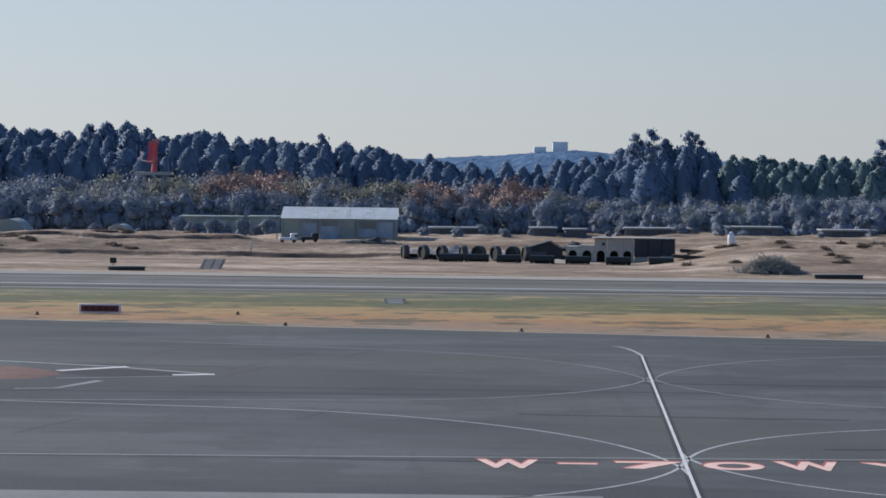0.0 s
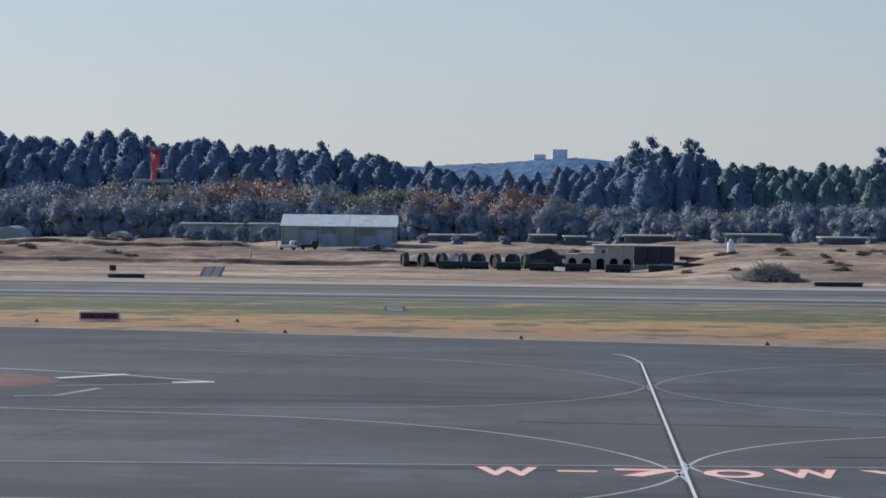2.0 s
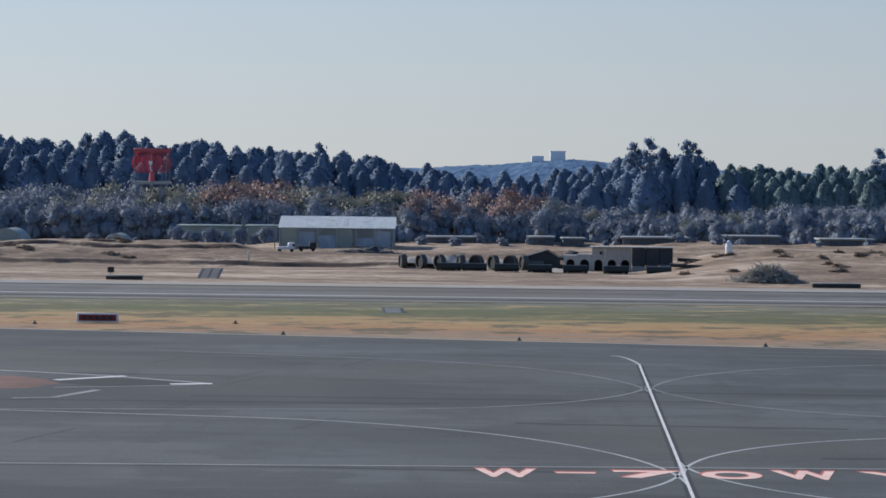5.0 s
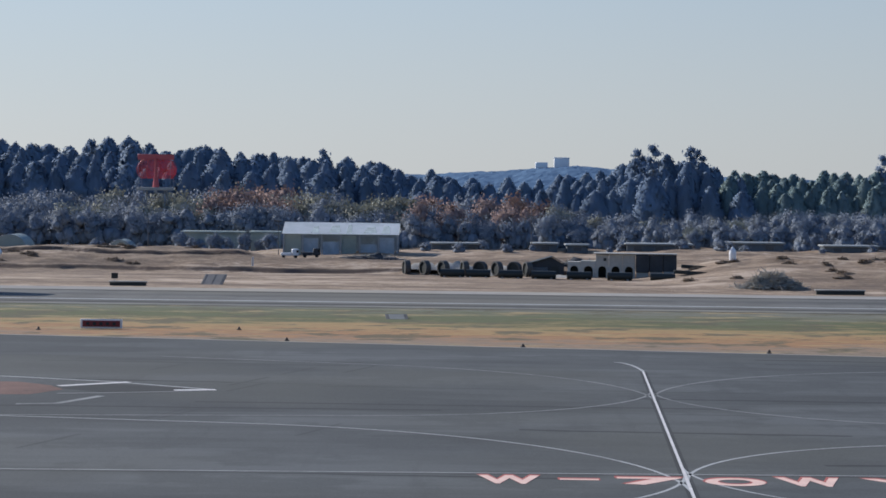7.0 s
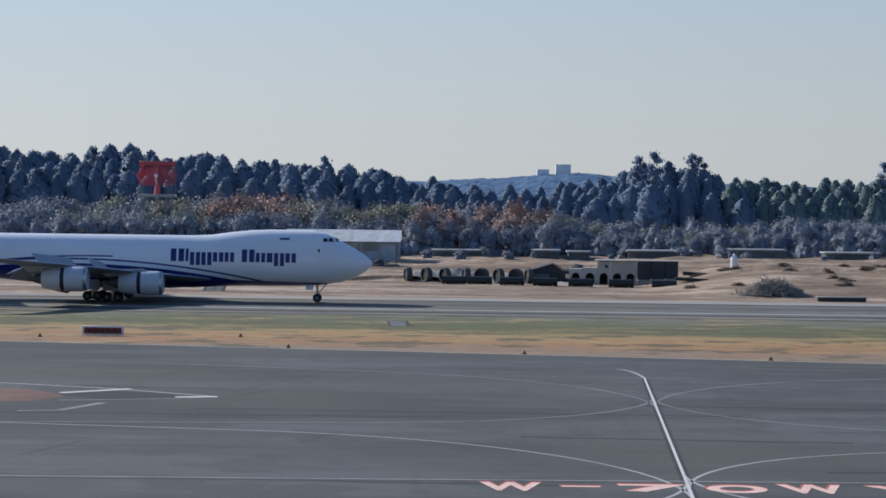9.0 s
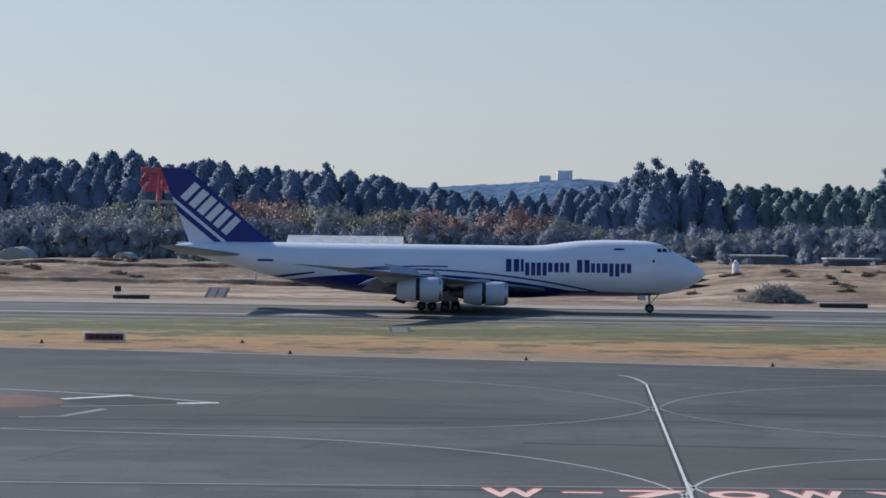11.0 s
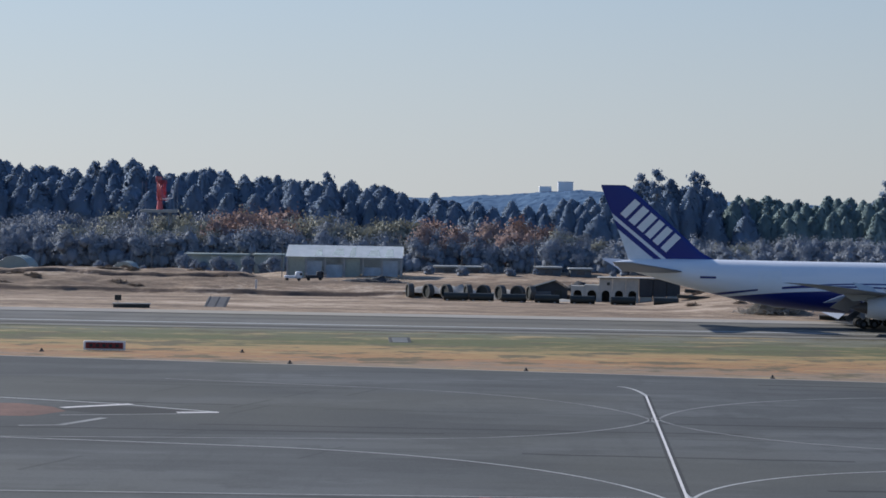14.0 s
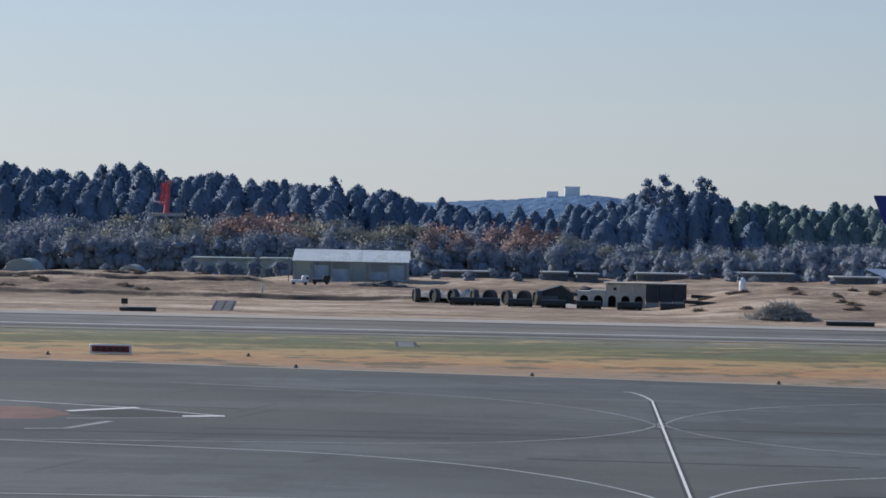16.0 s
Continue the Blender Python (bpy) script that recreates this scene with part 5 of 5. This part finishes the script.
def heap(name, x, y, w, d, h, n, mat, label, seed, soil="slate", long=0.8, core_h=0.62):
    """An uneven mound with brushwood thrown over it in a few drifts."""
    r = random.Random(seed)
    verts, faces = [], []
    drifts = [(r.uniform(-0.75, 0.75) * w, r.uniform(-0.5, 0.5) * d, r.uniform(0.3, 1.0), r.uniform(0.12, 0.3) * w) for _ in range(9)]
    for k in range(n):
        cx, cy, ch, cr = drifts[k % 9]
        p = Vector((cx + r.gauss(0, cr), cy + r.gauss(0, cr * 0.6), 0))
        q = min(1.0, math.hypot(p.x / w, p.y / d))
        p.z = h * ch * (1 - q ** 1.5) * r.uniform(0.0, 1.0) + 0.1
        dv = Vector((r.gauss(0, 1), r.gauss(0, 0.7), r.gauss(0.1, 0.55))).normalized() * r.uniform(0.25, long)
        stick(verts, faces, p, dv, r.uniform(0.03, 0.09))
    core = bmesh.new()
    bmesh.ops.create_icosphere(core, subdivisions=4, radius=1, matrix=Matrix.Diagonal((w * 0.85, d * 0.8, h * core_h, 1)))
    for v in core.verts:
        v.co += v.co.normalized() * (noise.noise(v.co * 0.55 + Vector((seed, 0, 0))) * 1.2 + noise.noise(v.co * 1.6) * 0.6)
        v.co.z *= 0.9
    t = thing(name, label, "heap", pose(x, y, bank(x, y)))
    part("mound", core, M[soil], t, "rough mound")
    ob = new("brushwood", mesh_py("brushwood", verts, faces, mat))
    ob.parent = t
    tagged(ob, kind="stuff")
    return t


heap("brush_heap", 51.6, 362, 4.7, 2.6, 3.9, 2400, M["heap"], "scraggy heap of cut grey branches on the bank", 8, "dry_stalks", 1.2, 0.22)
heap("earth_heap", -13.0, 425, 7.5, 2.5, 1.9, 160, M["heap"], "long dark heap of earth and twigs", 5)
heap("earth_heap", 24.5, 414, 5.5, 2.5, 2.2, 160, M["heap"], "dark heap of earth behind the pipes", 6)

# low dry scrub along the crest of the bank
sr = random.Random(17)
for k in range(16):
    bx, by = sr.uniform(38, 76), sr.choice((sr.uniform(390, 402), sr.uniform(366, 400)))
    heap("scrub_clump", bx, by, sr.uniform(0.8, 2.2), 0.7, sr.uniform(0.4, 0.9), 60, M["scrub"], "low clump of dry brown scrub on the bank", 100 + k, "scrub_soil", 0.5, 0.35)
for k in range(12):
    bx, by = sr.uniform(-84, -38), sr.uniform(411, 428)
    heap("scrub_clump", bx, by, sr.uniform(0.9, 2.6), 0.7, sr.uniform(0.35, 0.8), 60, M["scrub"], "low clump of dry brown scrub on the bank", 140 + k, "scrub_soil", 0.5, 0.35)

# ---- small things along the runway ----
def inlet(x0, x1, y, h, label):
    t = thing("drain_inlet", label, "drain", pose(0, y, 0))
    part("mouth", boxed(x0, x1, -0.5, 0.5, 0.0, h, bevel=0.04), M["pipe_black"], t, "dark mouth")
    part("lintel", boxed(x0 - 0.2, x1 + 0.2, -0.4, 0.7, h, h + 0.15, bevel=0.04), M["concrete"], t, "pale lintel")


inlet(-50.0, -44.6, 350, 0.55, "low dark drain inlet in the dry grass")
inlet(56.0, 63.2, 350, 0.6, "low dark drain inlet in the dry grass")
marker = thing("marker_board", "small dark marker board on a post", "sign", pose(-49.9, 354, 0))
part("board", boxed(-0.5, 0.5, -0.05, 0.05, 0.9, 1.75, bevel=0.02), M["pipe_black"], marker)
part("post", boxed(-0.06, 0.06, -0.05, 0.05, -0.2, 0.95), M["concrete"], marker)
slab = thing("concrete_slab", "grey tilted concrete drain slab in the grass", "slab", pose(-35.4, 358, 0.35, 24, 0, -8))
part("body", boxed(-1.7, 1.7, -2.6, 2.6, -0.1, 0.1, bevel=0.03), worn("slab grey", (0.17, 0.165, 0.16), 0.9), slab)
for k in range(3):
    part("rib", boxed(-1.5 + k * 1.4, -1.35 + k * 1.4, -2.5, 2.5, 0.1, 0.14), worn("rib grey", (0.13, 0.125, 0.12), 0.9), slab, "grey rib")
post = thing("marker_post", "short pale marker post on the bank", "post", pose(-33.6, 410.5, bank(-33.6, 410.5)))
part("body", boxed(-0.18, 0.18, -0.18, 0.18, -0.3, 1.6, bevel=0.04), M["white_paint"], post)

# taxiway sign
sign = thing("taxiway_sign", "long low red taxiway sign in a pale frame", "sign", pose(-36.4, 248.5, -0.22))
part("face", boxed(-2.0, 2.0, -0.12, -0.06, 0.45, 1.1), M["sign_red"], sign, "dark red face")
part("frame", boxed(-2.24, 2.24, -0.06, 0.14, 0.28, 1.26, bevel=0.03), M["white"], sign, "pale frame")
for k in range(5):
    part("bar", boxed(-1.6 + k * 0.7, -1.25 + k * 0.7, -0.15, -0.118, 0.62, 0.93), M["dark"], sign, "dark bar")
for x in (-1.6, 0, 1.6):
    part("foot", boxed(x - 0.06, x + 0.06, -0.05, 0.1, -0.05, 0.4), M["grey"], sign, "grey foot")
part("plinth", boxed(-2.4, 2.4, -0.7, 0.7, -0.05, 0.12, bevel=0.03), M["concrete"], sign, "pale concrete plinth")


def edge_light():
    t = thing("edge_light", "small dark taxiway edge light on a stake", "light", group="taxiway edge lights")
    part("stem", tube(bmesh.new(), (0, 0, -0.05), (0, 0, 0.12), 0.06, 0.05, 8), M["dark"], t)
    bm = bmesh.new()
    tube(bm, (0, 0, 0.1), (0, 0, 0.16), 0.17, 0.17, 12)
    tube(bm, (0, 0, 0.16), (0, 0, 0.32), 0.13, 0.07, 12)
    part("lamp", bm, M["dark"], t)
    part("base", tube(bmesh.new(), (0, 0, -0.03), (0, 0, 0.06), 0.26, 0.24, 12), M["dark"], t)
    return t


lamp = edge_light()
for i, (x, y) in enumerate(((-42.6, 245.6), (-15.6, 233.4), (7.9, 228.6), (-21.8, 249.6), (31.5, 224.5))):
    m = pose(x, y, 0.03)
    if i:
        copy_thing(lamp, m)
    else:
        lamp.matrix_basis = m
cover = thing("drain_cover", "pale tilted drain cover in the grass strip", "cover", pose(-5.4, 274, 0.1, 10, 0, 5))
part("plate", boxed(-1.3, 1.3, -1.6, 1.6, -0.1, 0.1, bevel=0.03), M["ring_grey"], cover)
part("grate", boxed(-0.9, 0.9, -1.2, 1.2, 0.1, 0.14), worn("grate grey", (0.2, 0.2, 0.18)), cover, "grey grate")


def pole(x, y, h):
    t = thing("utility_pole", "thin grey utility pole before the trees", "pole", pose(x, y, bank(x, y)), group="utility poles")
    part("shaft", tube(bmesh.new(), (0, 0, -0.5), (0, 0, h), 0.09, 0.06, 8), M["bark"], t)
    part("crossarm", boxed(-0.8, 0.8, -0.05, 0.05, h - 0.8, h - 0.66), M["grey"], t)


pole(18.0, 480, 10)
pole(3.0, 480, 7)
pole(-58.8, 464, 6.5)
pole(-31.8, 449, 7.5)


def small_truck(x, y, coat, label):
    t = thing("pickup_truck", label, "truck", pose(x, y, bank(x, y), 0, 0, 6))
    part("bed", boxed(-1.6, 0.4, -0.75, 0.75, 0.5, 1.0, bevel=0.05), M[coat], t)
    part("cab", boxed(0.4, 1.7, -0.75, 0.75, 0.45, 1.75, bevel=0.15), M[coat], t)
    part("windscreen", boxed(1.2, 1.66, -0.78, 0.78, 1.05, 1.55, bevel=0.05), M["glass"], t)
    for wx in (-1.1, 1.1):
        for wy in (-0.7, 0.7):
            part("wheel", tube(bmesh.new(), (wx, wy - 0.1, 0.3), (wx, wy + 0.1, 0.3), 0.3, n=14), M["rubber"], t)


small_truck(-28.4, 430, "white", "small white pickup truck parked by the shed")
small_truck(-24.5, 430.5, "slate", "small dark pickup truck parked by the shed")


# ---- what moves ----
def nose_wheel_x(t):
    s = t - 11.0
    return 28.467 + 21.973 * s - 0.5523 * s * s + 0.02132 * s ** 3 if s > -4 else 28.467 - 87.892 - 8.8368 - 1.3645 + 27.41 * (s + 4)


def motions():
    rows = [(t / 10, pose(nose_wheel_x(t / 10) + 7.7, 327.0, 0.05, 0, 0.0, 0)) for t in range(0, 161, 5)]
    walk(freighter, rows)
    for ob, x, y, r in freighter_wheels:
        walk(ob, [(k / 30, pose(x, y, r, 0, math.degrees((nose_wheel_x(k / 30) - 28.467) / r) % 360, 0) @ pose(0, 0, 0, 0, 0, 90)) for k in range(0, 481)])
    walk(radar_antenna, [(k * 0.2, pose(*RADAR, 16.3, 0, 0, 90 + k * 18)) for k in range(0, 81)])


motions()
